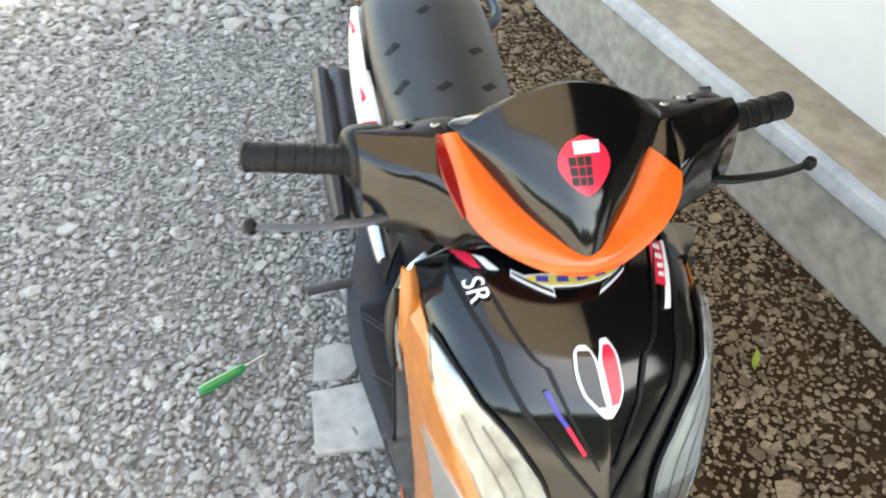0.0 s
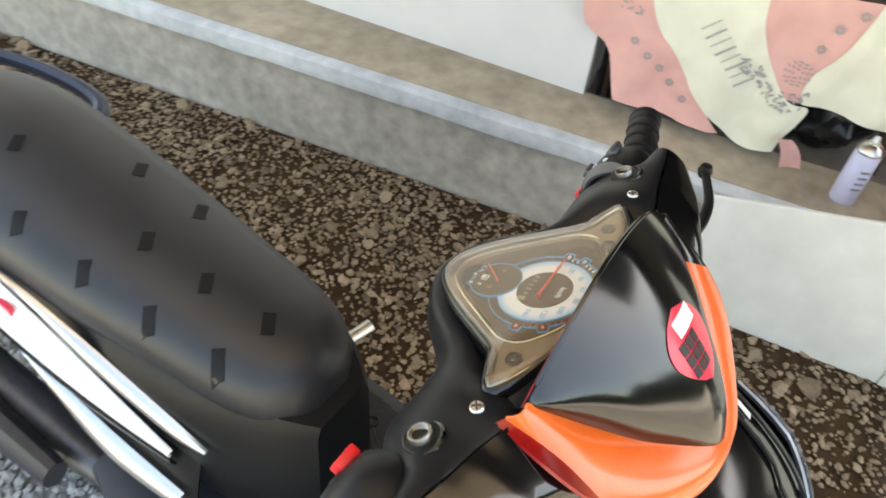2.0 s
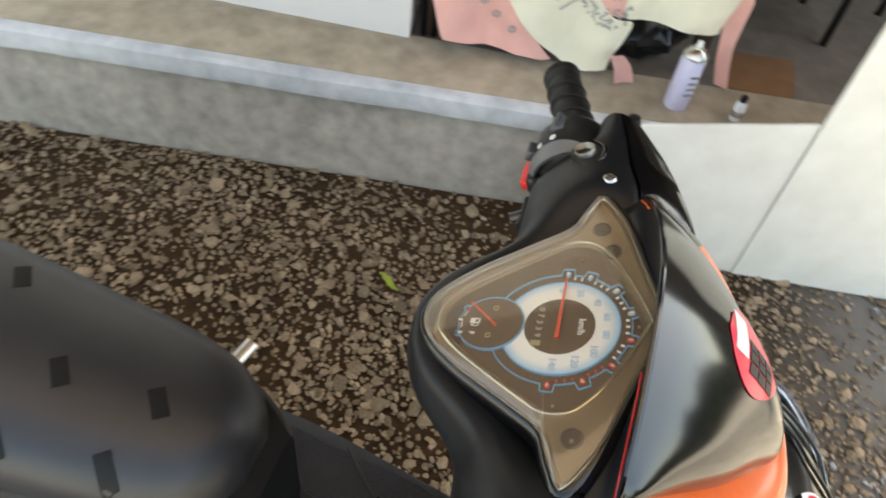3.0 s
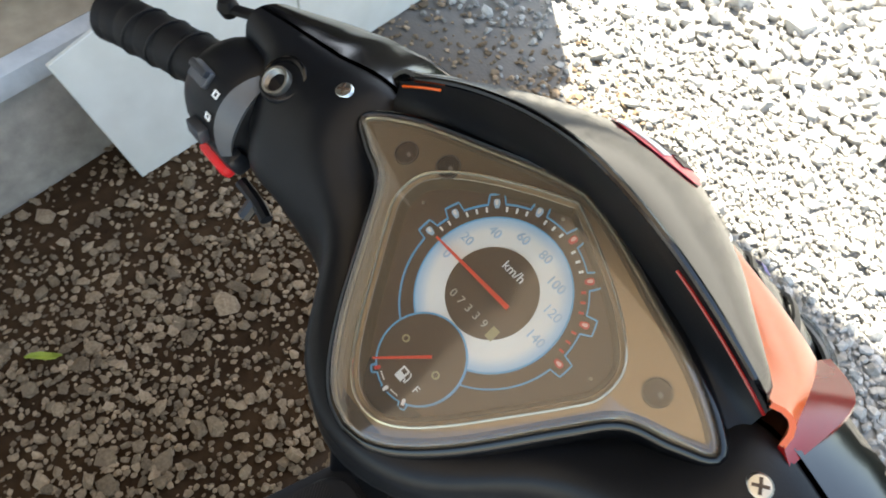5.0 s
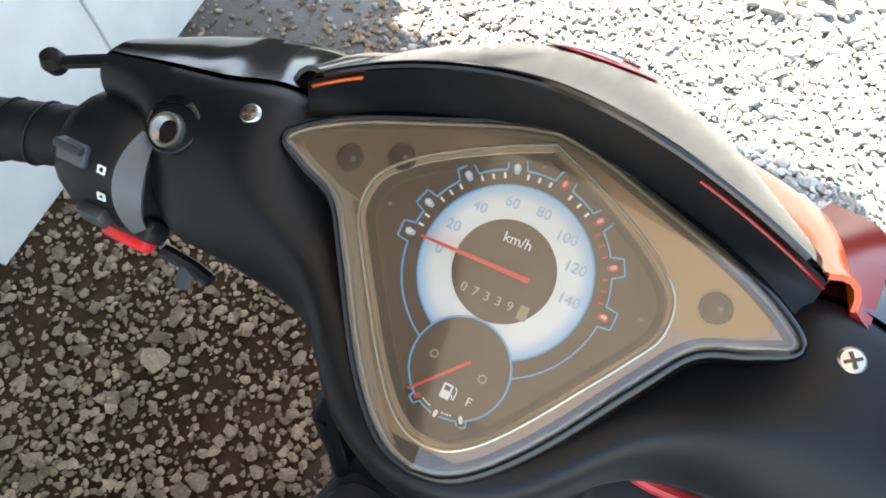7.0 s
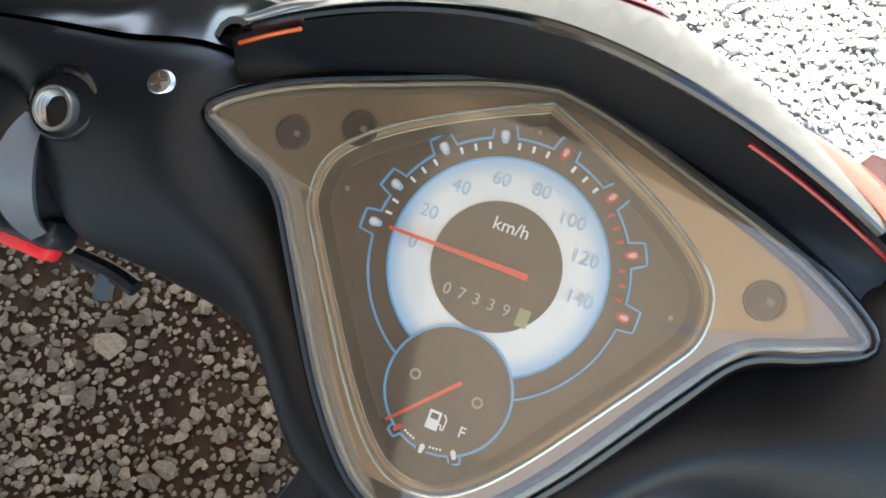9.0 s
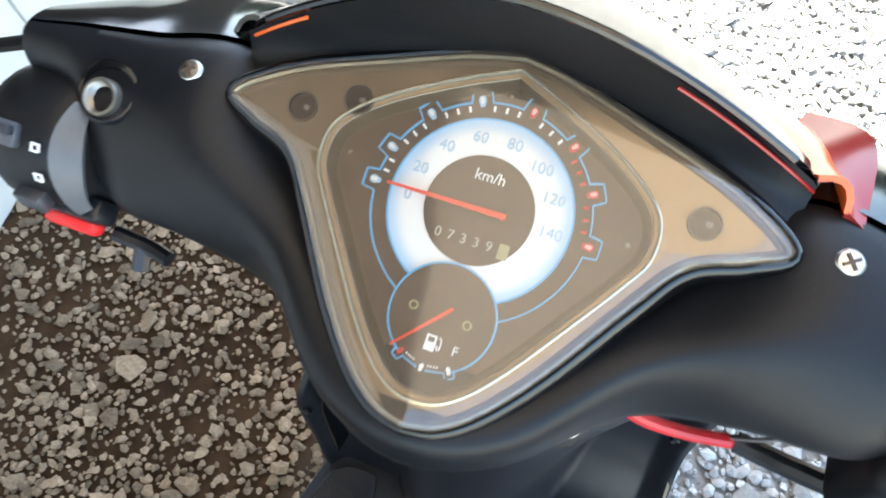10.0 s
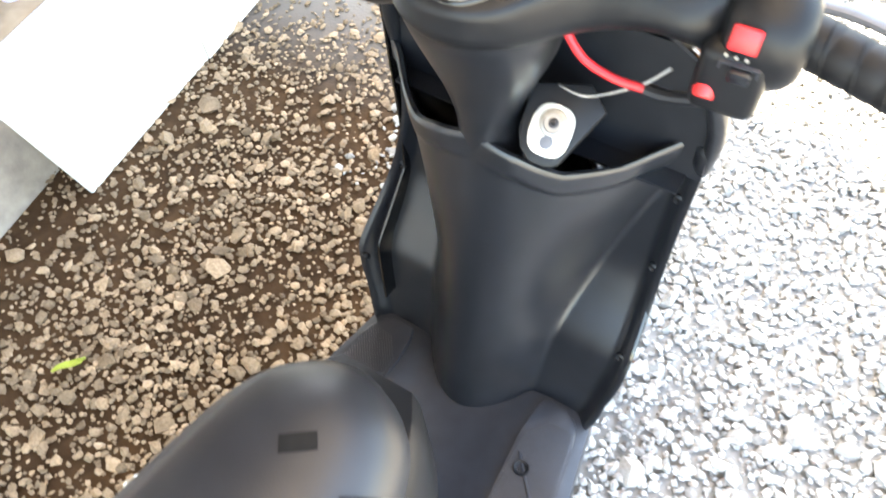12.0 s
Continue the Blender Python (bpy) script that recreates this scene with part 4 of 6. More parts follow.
def build_grips_and_levers():
    for side in (1, -1):
        mir = Matrix.Diagonal((side, 1, 1, 1))
        a, b = Vector((0.214, 0.002, 1.043)), Vector((0.333, 0.036, 1.038))
        way = (b - a).normalized()
        frame_m = Matrix.Translation(a) @ way.to_track_quat("Z", "Y").to_matrix().to_4x4()
        length = (b - a).length
        prof = [(0.0, 0.0), (0.019, 0.0), (0.0225, 0.002), (0.0225, 0.008), (0.0188, 0.010)]
        z = 0.014
        while z < length - 0.012:
            prof += [(0.0192, z), (0.0192, z + 0.0135), (0.0186, z + 0.0145), (0.0186, z + 0.016)]
            z += 0.018
        prof += [(0.0192, length - 0.01), (0.02, length - 0.008), (0.0203, length - 0.003), (0.0175, length), (0.0, length + 0.001)]
        grip = part("grip", lathe([(r * 0.88, z) for r, z in prof], 24), RUBBER, scooter, "black ribbed rubber handlebar grip", m=mir @ frame_m)
        for k in range(4):
            rib = [(0.0172 * math.cos(t), 0.0172 * math.sin(t), 0.026 + k * 0.021 + 0.005 * math.cos(t + 0.8)) for t in np.linspace(0, 2 * math.pi, 22)]
            part("grip_rib", tube(rib, 0.0009, 6, 1), RUBBER, grip, m=mir @ frame_m)
        pts = [(0.175, -0.05, 1.012), (0.205, -0.066, 1.014), (0.235, -0.07, 1.016), (0.27, -0.066, 1.014), (0.305, -0.055, 1.009), (0.328, -0.046, 1.006)]
        lever = part("brake_lever", tube(pts, [0.007, 0.0068, 0.006, 0.0055, 0.0052, 0.005], 10, 5, flat=0.65), DARK_STEEL if side < 0 else RUBBER, scooter, "dark curved brake lever with a ball end", m=mir)
        ball = lathe([(0.0, -0.009), (0.006, -0.007), (0.0085, 0.0), (0.006, 0.007), (0.0, 0.009)], 14)
        part("lever_ball", ball, RUBBER, lever, m=mir @ Matrix.Translation((0.332, -0.045, 1.006)))
        part("lever_bracket", box(0.165, -0.062, 1.0, 0.196, -0.03, 1.024, 0.005), SATIN_BLACK, lever, m=mir)
        # switch housing: a rounded block round the bar
        rings = []
        for x, r in ((0.172, 0.024), (0.176, 0.030), (0.186, 0.0345), (0.2, 0.0355), (0.213, 0.0345), (0.221, 0.031), (0.2255, 0.025)):
            rings.append([(x + 0.004 * math.cos(t), 0.007 + r * 1.0 * math.cos(t), 1.042 + r * 1.08 * math.sin(t)) for t in np.linspace(0, 2 * math.pi, 28, endpoint=False)])
        housing = part("switch_housing", loft(rings), SATIN_BLACK, scooter, "black switch housing beside the grip", m=mir)
        def spot(x, degrees, out=0.0):
            t = radians(degrees)
            nrm = Vector((0, math.cos(t), math.sin(t)))
            m = Matrix((Vector((-1, 0, 0)), nrm.cross(Vector((-1, 0, 0))), nrm)).transposed().to_4x4()
            m.translation = Vector((x, 0.007 + 0.0355 * math.cos(t), 1.042 + 0.0383 * math.sin(t))) + nrm * out
            return m

        if side > 0:
            part("horn_button", box(-0.0145, -0.005, -0.004, 0.0145, 0.005, 0.0065, 0.003), RED, housing, "red horn button", m=spot(0.188, -22))
            part("button_mount", box(-0.026, -0.008, -0.012, 0.02, 0.009, 0.001, 0.004), INNER_BLACK, housing, m=spot(0.19, -20))
            part("dip_switch", box(-0.0085, -0.0055, -0.002, 0.0085, 0.0055, 0.003, 0.0015), DARK_STEEL, housing, "grey sliding switch", m=spot(0.207, 52))
            part("dip_switch_tab", box(-0.008, 0.0, 0.0, 0.008, 0.005, 0.0065, 0.0015), FOOT_GREY, housing, m=spot(0.207, 52))
            part("signal_switch", box(-0.0075, -0.005, -0.002, 0.0075, 0.005, 0.0055, 0.0015), DARK_STEEL, housing, "dark signal switch", m=spot(0.198, 4))
            rows = []
            for d in np.linspace(-5, 88, 14):
                t = radians(d)
                w = 0.002 + 0.0045 * math.sin(radians(max(0, min(180, (d + 5) * 1.9))))
                rows.append([(0.1765 + k * w, 0.007 + (0.0325 + 0.0025 * k) * math.cos(t), 1.042 + (0.0325 + 0.0025 * k) * 1.08 * math.sin(t)) for k in (-1, 0, 1)])
            part("housing_band", grid_skin(rows, 0.003), WORN_GREY, housing, "worn grey edge band of the switch")
            part("choke_lever", tube([(0.178, 0.036, 1.01), (0.16, 0.036, 1.006), (0.148, 0.038, 1.004)], 0.0042, 8, 3), INNER_BLACK, housing, "small black lever under the switch")
            part("choke_tab", tube([(0.163, 0.036, 1.006), (0.163, 0.046, 0.998)], 0.0046, 8, 2), INNER_BLACK, housing)
            for k, a in ((0, 48), (1, 26)):
                part("switch_symbol", ring([(-0.0022, -0.002), (0.0022, -0.002), (0.0022, 0.002), (-0.0022, 0.002)], [(-0.0014, -0.0012), (0.0014, -0.0012), (0.0014, 0.0012), (-0.0014, 0.0012)], -0.0004, 0.0005), STICKER_WHITE, housing, m=spot(0.19, a))
        else:
            part("switch_block", box(-0.214, 0.0, 0.99, -0.167, 0.043, 1.045, 0.009, 3), SATIN_BLACK, housing, "lower block of the switch housing")
            part("kill_switch", box(-0.009, -0.0075, -0.003, 0.009, 0.0075, 0.0055, 0.0015), RED, housing, "red rocker kill switch", m=spot(-0.192, 22))
            part("starter_button", lathe([(0.0, -0.004), (0.0078, -0.004), (0.0078, 0.006), (0.0066, 0.009), (0.0, 0.0095)], 20), RED, housing, "red starter button", m=spot(-0.178, -44, 0.006))
            part("light_slider", box(-0.007, -0.0055, -0.003, 0.007, 0.0055, 0.0055, 0.0015), INNER_BLACK, housing, "black sliding light switch", m=spot(-0.196, -16))
            part("slider_slot", ring([(-0.013, -0.0085), (0.013, -0.0085), (0.013, 0.0085), (-0.013, 0.0085)], [(-0.0115, -0.007), (0.0115, -0.007), (0.0115, 0.007), (-0.0115, 0.007)], -0.001, 0.0016), FOOT_GREY, housing, m=spot(-0.194, -16))
            for k in range(3):
                part("switch_symbol", prism(circle(0.0011, 8), -0.0005, 0.0006), ODO_WHITE, housing, m=spot(-0.184 - k * 0.0065, 2))
            part("throttle_ferrule", tube([(-0.176, 0.03, 0.99), (-0.155, 0.024, 0.978), (-0.136, 0.02, 0.974)], 0.0055, 10, 3), INNER_BLACK, housing, "black rubber cable sleeve")
    part("throttle_cable", tube([(-0.072, 0.028, 1.01), (-0.088, 0.03, 0.993), (-0.112, 0.026, 0.98), (-0.138, 0.02, 0.974)], 0.0035, 10, 5), RED_CABLE, scooter, "red throttle cable")
    part("brake_wire", tube([(-0.06, 0.0, 0.93), (-0.09, 0.012, 0.94), (-0.13, 0.02, 0.975), (-0.15, 0.02, 1.0)], 0.0012, 6, 5), STEEL, scooter, "thin grey wire")


# ---- front fascia: a skin by height z and share u across ----
FZ = (0.40, 0.5, 0.6, 0.68, 0.78, 0.85, 0.90, 0.935, 0.955, 0.97)
FW = (0.18, 0.195, 0.186, 0.186, 0.186, 0.184, 0.178, 0.165, 0.14, 0.118)
FE = (0.02, -0.005, -0.085, -0.09, -0.088, -0.085, -0.075, -0.065, -0.06, -0.055)
FF = (-0.23, -0.31, -0.36, -0.36, -0.33, -0.295, -0.265, -0.225, -0.185, -0.125)


def fascia(u, z, up=0.0):
    def at(uu, zz):
        w, e, f = np.interp(zz, FZ, FW), np.interp(zz, FZ, FE), np.interp(zz, FZ, FF)
        a = abs(uu)
        power = np.interp(zz, (0.6, 0.8, 0.9, 0.95), (8.0, 7.0, 6.0, 3.2))
        keel = np.interp(zz, (0.6, 0.85, 0.92), (0.3, 0.22, 0.16))
        return np.array((uu * w, f + (e - f) * (keel * a + (1 - keel) * a**power), zz))
    p = at(u, z)
    if up:
        d1, d2 = at(u + 0.01, z) - at(u - 0.01, z), at(u, z + 0.004) - at(u, z - 0.004)
        nrm = np.cross(d1, d2)
        nrm /= np.linalg.norm(nrm) + 1e-9
        if nrm[1] > 0 and abs(nrm[1]) > 0.05:
            nrm = -nrm
        p = p + nrm * up
    return p


def fascia_strip(name, rows, mat, label="", up=0.002, thick=0.0025, parent=None, across=8, steps=4, side=1):
    """A panel on the fascia from rows of (z, u from, u to)."""
    dense = smooth_line(rows, steps)
    skin = [[fascia(side * (a + (b - a) * t), z, up) for t in np.linspace(0, 1, across)] for z, a, b in dense]
    return part(name, grid_skin(skin, -thick), mat, parent or scooter, label, sharp=50)


def build_fascia():
    rows = [[fascia(u, z) for u in np.linspace(-1, 1, 61)] for z in np.linspace(0.40, 0.97, 50)]
    top = [[fascia(u, 0.97) for u in np.linspace(-1, 1, 61)]]
    lid = [[np.array((p[0] * (1 - k), p[1] + (-0.02 - p[1]) * k, p[2] + 0.004 * k)) for p in top[0]] for k in (0.33, 0.66, 1.0)]
    fas = part("front_panel", grid_skin(rows + lid, 0.003), HOOD_BLACK, scooter, "gloss black front leg shield panel", sharp=60)
    for side in (-1, 1):
        fascia_strip("orange_side_panel", [(0.945, 1.0, 0.985), (0.93, 1.0, 0.96), (0.911, 0.995, 0.9), (0.899, 0.985, 0.875), (0.869, 0.975, 0.815), (0.836, 0.965, 0.735), (0.79, 0.95, 0.63), (0.74, 0.945, 0.54), (0.68, 0.935, 0.44), (0.6, 0.93, 0.45), (0.52, 0.92, 0.55)], ORANGE_GOLD, "orange side panel of the front shield", 0.0035, side=side)
        fascia_strip("silver_edge_strip", [(0.95, 1.0, 0.98), (0.92, 1.0, 0.985), (0.88, 1.0, 0.99), (0.82, 0.985, 0.97)], SILVER, "thin silver edge strip", 0.005, side=side, across=3)
        fascia_strip("silver_spear", [(0.8, 0.9, 0.885), (0.77, 0.88, 0.745), (0.715, 0.86, 0.62), (0.65, 0.85, 0.6), (0.58, 0.83, 0.7)], SILVER, "silver pointed insert", 0.006, side=side, across=5)
        pillar, corner = [], []
        for z, x0, x1, y in smooth_line([(0.8, 0.185, 0.17, -0.098), (0.86, 0.185, 0.166, -0.098), (0.9, 0.184, 0.162, -0.098), (0.94, 0.182, 0.162, -0.096), (0.97, 0.18, 0.166, -0.092)], 4):
            pillar.append([(side * (x0 + (x1 - x0) * t), y - 0.012 * math.sin(math.pi * min(1.0, t * 0.8 + 0.1)), z) for t in np.linspace(0, 1, 7)])
        if side < 0:
            part("side_shoulder", grid_skin(pillar, 0.003), ORANGE_GOLD, scooter, "gold orange shoulder of the front shield", sharp=60)
        for z, x, y in ((0.88, 0.164, -0.104), (0.91, 0.162, -0.102), (0.935, 0.163, -0.101), (0.955, 0.165, -0.099), (0.969, 0.167, -0.097)):
            a, b = fascia(side * 0.93, z), np.array((side * x, y, z + 0.004))
            corner.append([a + (b - a) * t for t in np.linspace(0, 1, 5)])
        part("shield_corner", grid_skin(corner, 0.003), HOOD_BLACK, scooter, "gloss black corner of the front shield", sharp=60)
        seat_rows = [(0.914, 0.885, 0.87), (0.9, 0.87, 0.7), (0.876, 0.845, 0.55), (0.85, 0.79, 0.44), (0.82, 0.71, 0.345), (0.785, 0.64, 0.3), (0.74, 0.55, 0.3), (0.69, 0.46, 0.36)]
        fascia_strip("headlight_bezel", [(z + 0.003 * (k == 0), a + 0.014, b - 0.014) for k, (z, a, b) in enumerate(seat_rows)], SATIN_BLACK, "black headlight bezel", 0.0055, side=side)
        lens = fascia_strip("headlight_lens", seat_rows, LAMP_GLASS, "clear slanted headlight lens", 0.0125, 0.002, side=side)
        lens.visible_shadow = False
        fascia_strip("headlight_reflector", [(z, a - 0.008, b + 0.008) for z, a, b in seat_rows], REFLECTOR, "headlight reflector, dark reflections painted in", 0.0085, side=side, parent=lens)
        # Dark strips copy the grey streaks across the reflector.
        for f in (0.36, 0.66):
            fascia_strip("reflector_streak", [(z, a + (b - a) * (f - 0.012), a + (b - a) * (f + 0.012)) for z, a, b in seat_rows[2:]], DARK_STEEL, "", 0.0105, side=side, parent=lens, across=3)
        fascia_strip("panel_ridge", [(0.9595, 1.0, 0.95), (0.947, 0.83, 0.77), (0.934, 0.64, 0.59), (0.921, 0.585, 0.54), (0.899, 0.48, 0.44), (0.856, 0.285, 0.25), (0.804, 0.05, 0.03)], SATIN_BLACK, "raised black ridge", 0.0045, side=side, across=5)
        fascia_strip("panel_ridge", [(0.962, 0.93, 0.9), (0.957, 0.71, 0.67), (0.951, 0.61, 0.57), (0.929, 0.36, 0.33), (0.925, 0.32, 0.29), (0.885, 0.185, 0.165), (0.84, 0.05, 0.035)], SATIN_BLACK, "raised black ridge", 0.004, side=side, across=4)
    # stickers, each by its four corners (u, z)
    def quad(name, corners, mat, label="", up=0.0048, n=8):
        c = np.array(corners, float)
        skin = []
        for t in np.linspace(0, 1, n):
            left, right = c[0] + (c[3] - c[0]) * t, c[1] + (c[2] - c[1]) * t
            skin.append([fascia(*(left + (right - left) * k), up) for k in np.linspace(0, 1, n)])
        return part(name, grid_skin(skin, -0.0004), mat, fas, label)

    oval = [(0.9668, -0.28, 0.26), (0.966, -0.41, 0.37), (0.9648, -0.45, 0.42), (0.9636, -0.41, 0.37), (0.9626, -0.24, 0.2)]
    fascia_strip("oval_sticker", oval, STICKER_WHITE, "yellow oval sticker with a white edge", 0.0045, 0.0004, fas)
    fascia_strip("oval_field", [(0.9648 + (z - 0.9648) * 0.75, a * 0.93, b * 0.93) for z, a, b in oval], STICKER_YELLOW, "", 0.0052, 0.0004, fas)
    for k in range(4):
        quad("oval_print", [(-0.34 + 0.17 * k, 0.9657), (-0.24 + 0.17 * k, 0.9657), (-0.24 + 0.17 * k, 0.964), (-0.34 + 0.17 * k, 0.964)], STICKER_BLUE, up=0.006, n=3)
    quad("bar_sticker", [(-0.54, 0.967), (-0.21, 0.9625), (-0.21, 0.9595), (-0.54, 0.9645)], STICKER_WHITE, "white striped bar sticker")
    quad("bar_sticker_line", [(-0.53, 0.9661), (-0.22, 0.9615), (-0.22, 0.9606), (-0.53, 0.9653)], STICKER_BLACK, up=0.0056)
    quad("bar_sticker", [(0.49, 0.9655), (0.2, 0.9615), (0.14, 0.9588), (0.43, 0.9628)], STICKER_WHITE, "white striped bar sticker")
    quad("bar_sticker_line", [(0.465, 0.965), (0.18, 0.961), (0.16, 0.96), (0.45, 0.9638)], STICKER_BLACK, up=0.0056)
    quad("lettered_sticker", [(0.8, 0.9635), (0.865, 0.957), (0.675, 0.946), (0.6, 0.9535)], STICKER_RED, "red and white lettered sticker")
    for k in range(4):
        c = np.array((0.795, 0.9608)) + (np.array((0.645, 0.9508)) - np.array((0.795, 0.9608))) * (k + 0.3) / 4
        quad("lettered_bar", [tuple(c + (0.02, 0.001)), tuple(c + (0.05, -0.0022)), tuple(c + (0.032, -0.0036)), tuple(c + (0.0, 0.0002))], STICKER_WHITE, up=0.0056, n=4)
    quad("lettered_edge", [(0.87, 0.957), (0.895, 0.9535), (0.61, 0.939), (0.57, 0.9412)], STICKER_WHITE)
    quad("dark_red_sticker", [(-0.98, 0.9615), (-0.84, 0.9668), (-0.74, 0.9632), (-0.8, 0.9615)], STICKER_RED, "small red sticker")
    quad("white_stripe_sticker", [(-0.82, 0.9672), (-0.74, 0.9682), (-0.62, 0.9655), (-0.7, 0.964)], STICKER_WHITE, "small white lettered sticker")
    quad("accent_sticker", [(-0.35, 0.912), (-0.32, 0.913), (-0.205, 0.884), (-0.23, 0.883)], STICKER_BLUE, "violet to red pinstripe sticker", 0.0058)
    quad("accent_tail", [(-0.23, 0.883), (-0.205, 0.884), (-0.11, 0.857), (-0.13, 0.855)], STICKER_RED, "", 0.0058)
    left = [(0.94, -0.115, -0.07), (0.937, -0.15, -0.035), (0.932, -0.155, -0.012), (0.922, -0.152, 0.0), (0.909, -0.12, 0.008), (0.9, -0.06, 0.014), (0.8915, 0.0, 0.018)]
    right = [(0.942, 0.03, 0.075), (0.938, 0.015, 0.105), (0.932, -0.006, 0.124), (0.92, 0.002, 0.13), (0.908, 0.01, 0.122), (0.9, 0.014, 0.088), (0.8905, 0.02, 0.034)]
    fascia_strip("chevron_half", left, STICKER_WHITE, "white-edged chevron sticker", 0.0045, 0.0004, fas)
    fascia_strip("chevron_half", right, STICKER_WHITE, "white-edged chevron sticker", 0.0045, 0.0004, fas)
    shrink = lambda rows: [(rows[0][0] - 0.003, rows[0][1] + 0.012, rows[0][2] - 0.012)] + [(z, a + 0.02, b - 0.016) for z, a, b in rows[1:-2]] + [(rows[-2][0] + 0.001, rows[-2][1] + 0.018, rows[-2][2] - 0.012)]
    fascia_strip("chevron_field", shrink(left), HOOD_BLACK, "black chevron field", 0.0053, 0.0004, fas)
    fascia_strip("chevron_field", shrink(right), STICKER_RED, "red chevron field", 0.0053, 0.0004, fas)
    p, q, r = (Vector(fascia(-0.74, 0.9535, 0.005)), Vector(fascia(-0.66, 0.9535, 0.005)), Vector(fascia(-0.74, 0.9575, 0.005)))
    right = (Vector(fascia(-0.64, 0.9515, 0.005)) - Vector(fascia(-0.83, 0.9555, 0.005))).normalized()
    nrm = (Vector(fascia(-0.74, 0.9535, 0.01)) - Vector(fascia(-0.74, 0.9535, 0.0))).normalized()
    up = nrm.cross(right)
    m = Matrix((right, up, nrm)).transposed().to_4x4()
    m.translation = p + nrm * 0.002
    part("badge_letters", lettering("SR", 0.029, 0.0008), STICKER_WHITE, scooter, "white SR badge lettering", m=m @ Matrix.Rotation(radians(-20), 4, "Z") @ Matrix(((1, 0.3, 0, 0), (0, 1.15, 0, 0), (0, 0, 1, 0), (0, 0, 0, 1))))


# ---- inner leg shield, column, footboard ----
SHIELD = smooth_line([
    (0.30, 0.175, 0.175, 0.05, 0.10, 0.09), (0.36, 0.195, 0.195, 0.03, 0.09, 0.09), (0.40, 0.205, 0.2, 0.018, 0.082, 0.092),
    (0.44, 0.217, 0.206, 0.008, 0.075, 0.094), (0.48, 0.223, 0.209, -0.006, 0.068, 0.097), (0.54, 0.211, 0.205, -0.05, 0.058, 0.108),
    (0.60, 0.196, 0.2, -0.078, 0.05, 0.122), (0.70, 0.172, 0.199, -0.086, 0.038, 0.148), (0.80, 0.168, 0.2, -0.09, 0.026, 0.176), (0.90, 0.166, 0.195, -0.095, 0.014, 0.19),
], 6)


def shield_mouth(x):
    """Height of the pockets' mouths across the shield."""
    return np.interp(abs(x), (0.0, 0.045, 0.085, 0.13, 0.18), (0.85, 0.838, 0.814, 0.808, 0.826))


def shield_point(u, v):
    """u: -1 (rider's right) to 1 across, v: 0 at the floor to 1 at the pockets' mouths."""
    z = 0.30 + 0.52 * v
    for _ in range(3):
        row = [np.interp(z, SHIELD[:, 0], SHIELD[:, k]) for k in range(1, 6)]
        w = row[0] if u > 0 else row[1]
        z = 0.30 + v * (shield_mouth(u * w) - 0.30)
    e, c, k = row[2:]
    x = u * w
    pocket = min(e - 0.022, c - 0.055)
    col = max(0.0, 1 - (abs(x) / (k * 1.04)) ** 2.1) ** 1.2
    rim = np.clip((abs(u) - 0.86) / 0.12, 0, 1)
    rim = rim * rim * (3 - 2 * rim)
    y = pocket + (c - pocket) * col
    edge = pocket + (e - pocket) * rim
    y = 0.5 * (y + edge + math.sqrt((y - edge) ** 2 + 0.00012))
    lip = np.clip((z - shield_mouth(x) + 0.034) / 0.016, 0, 1)
    return np.array((x, y + 0.006 * lip * lip * (3 - 2 * lip) * min(1.0, abs(x) / 0.04), z))


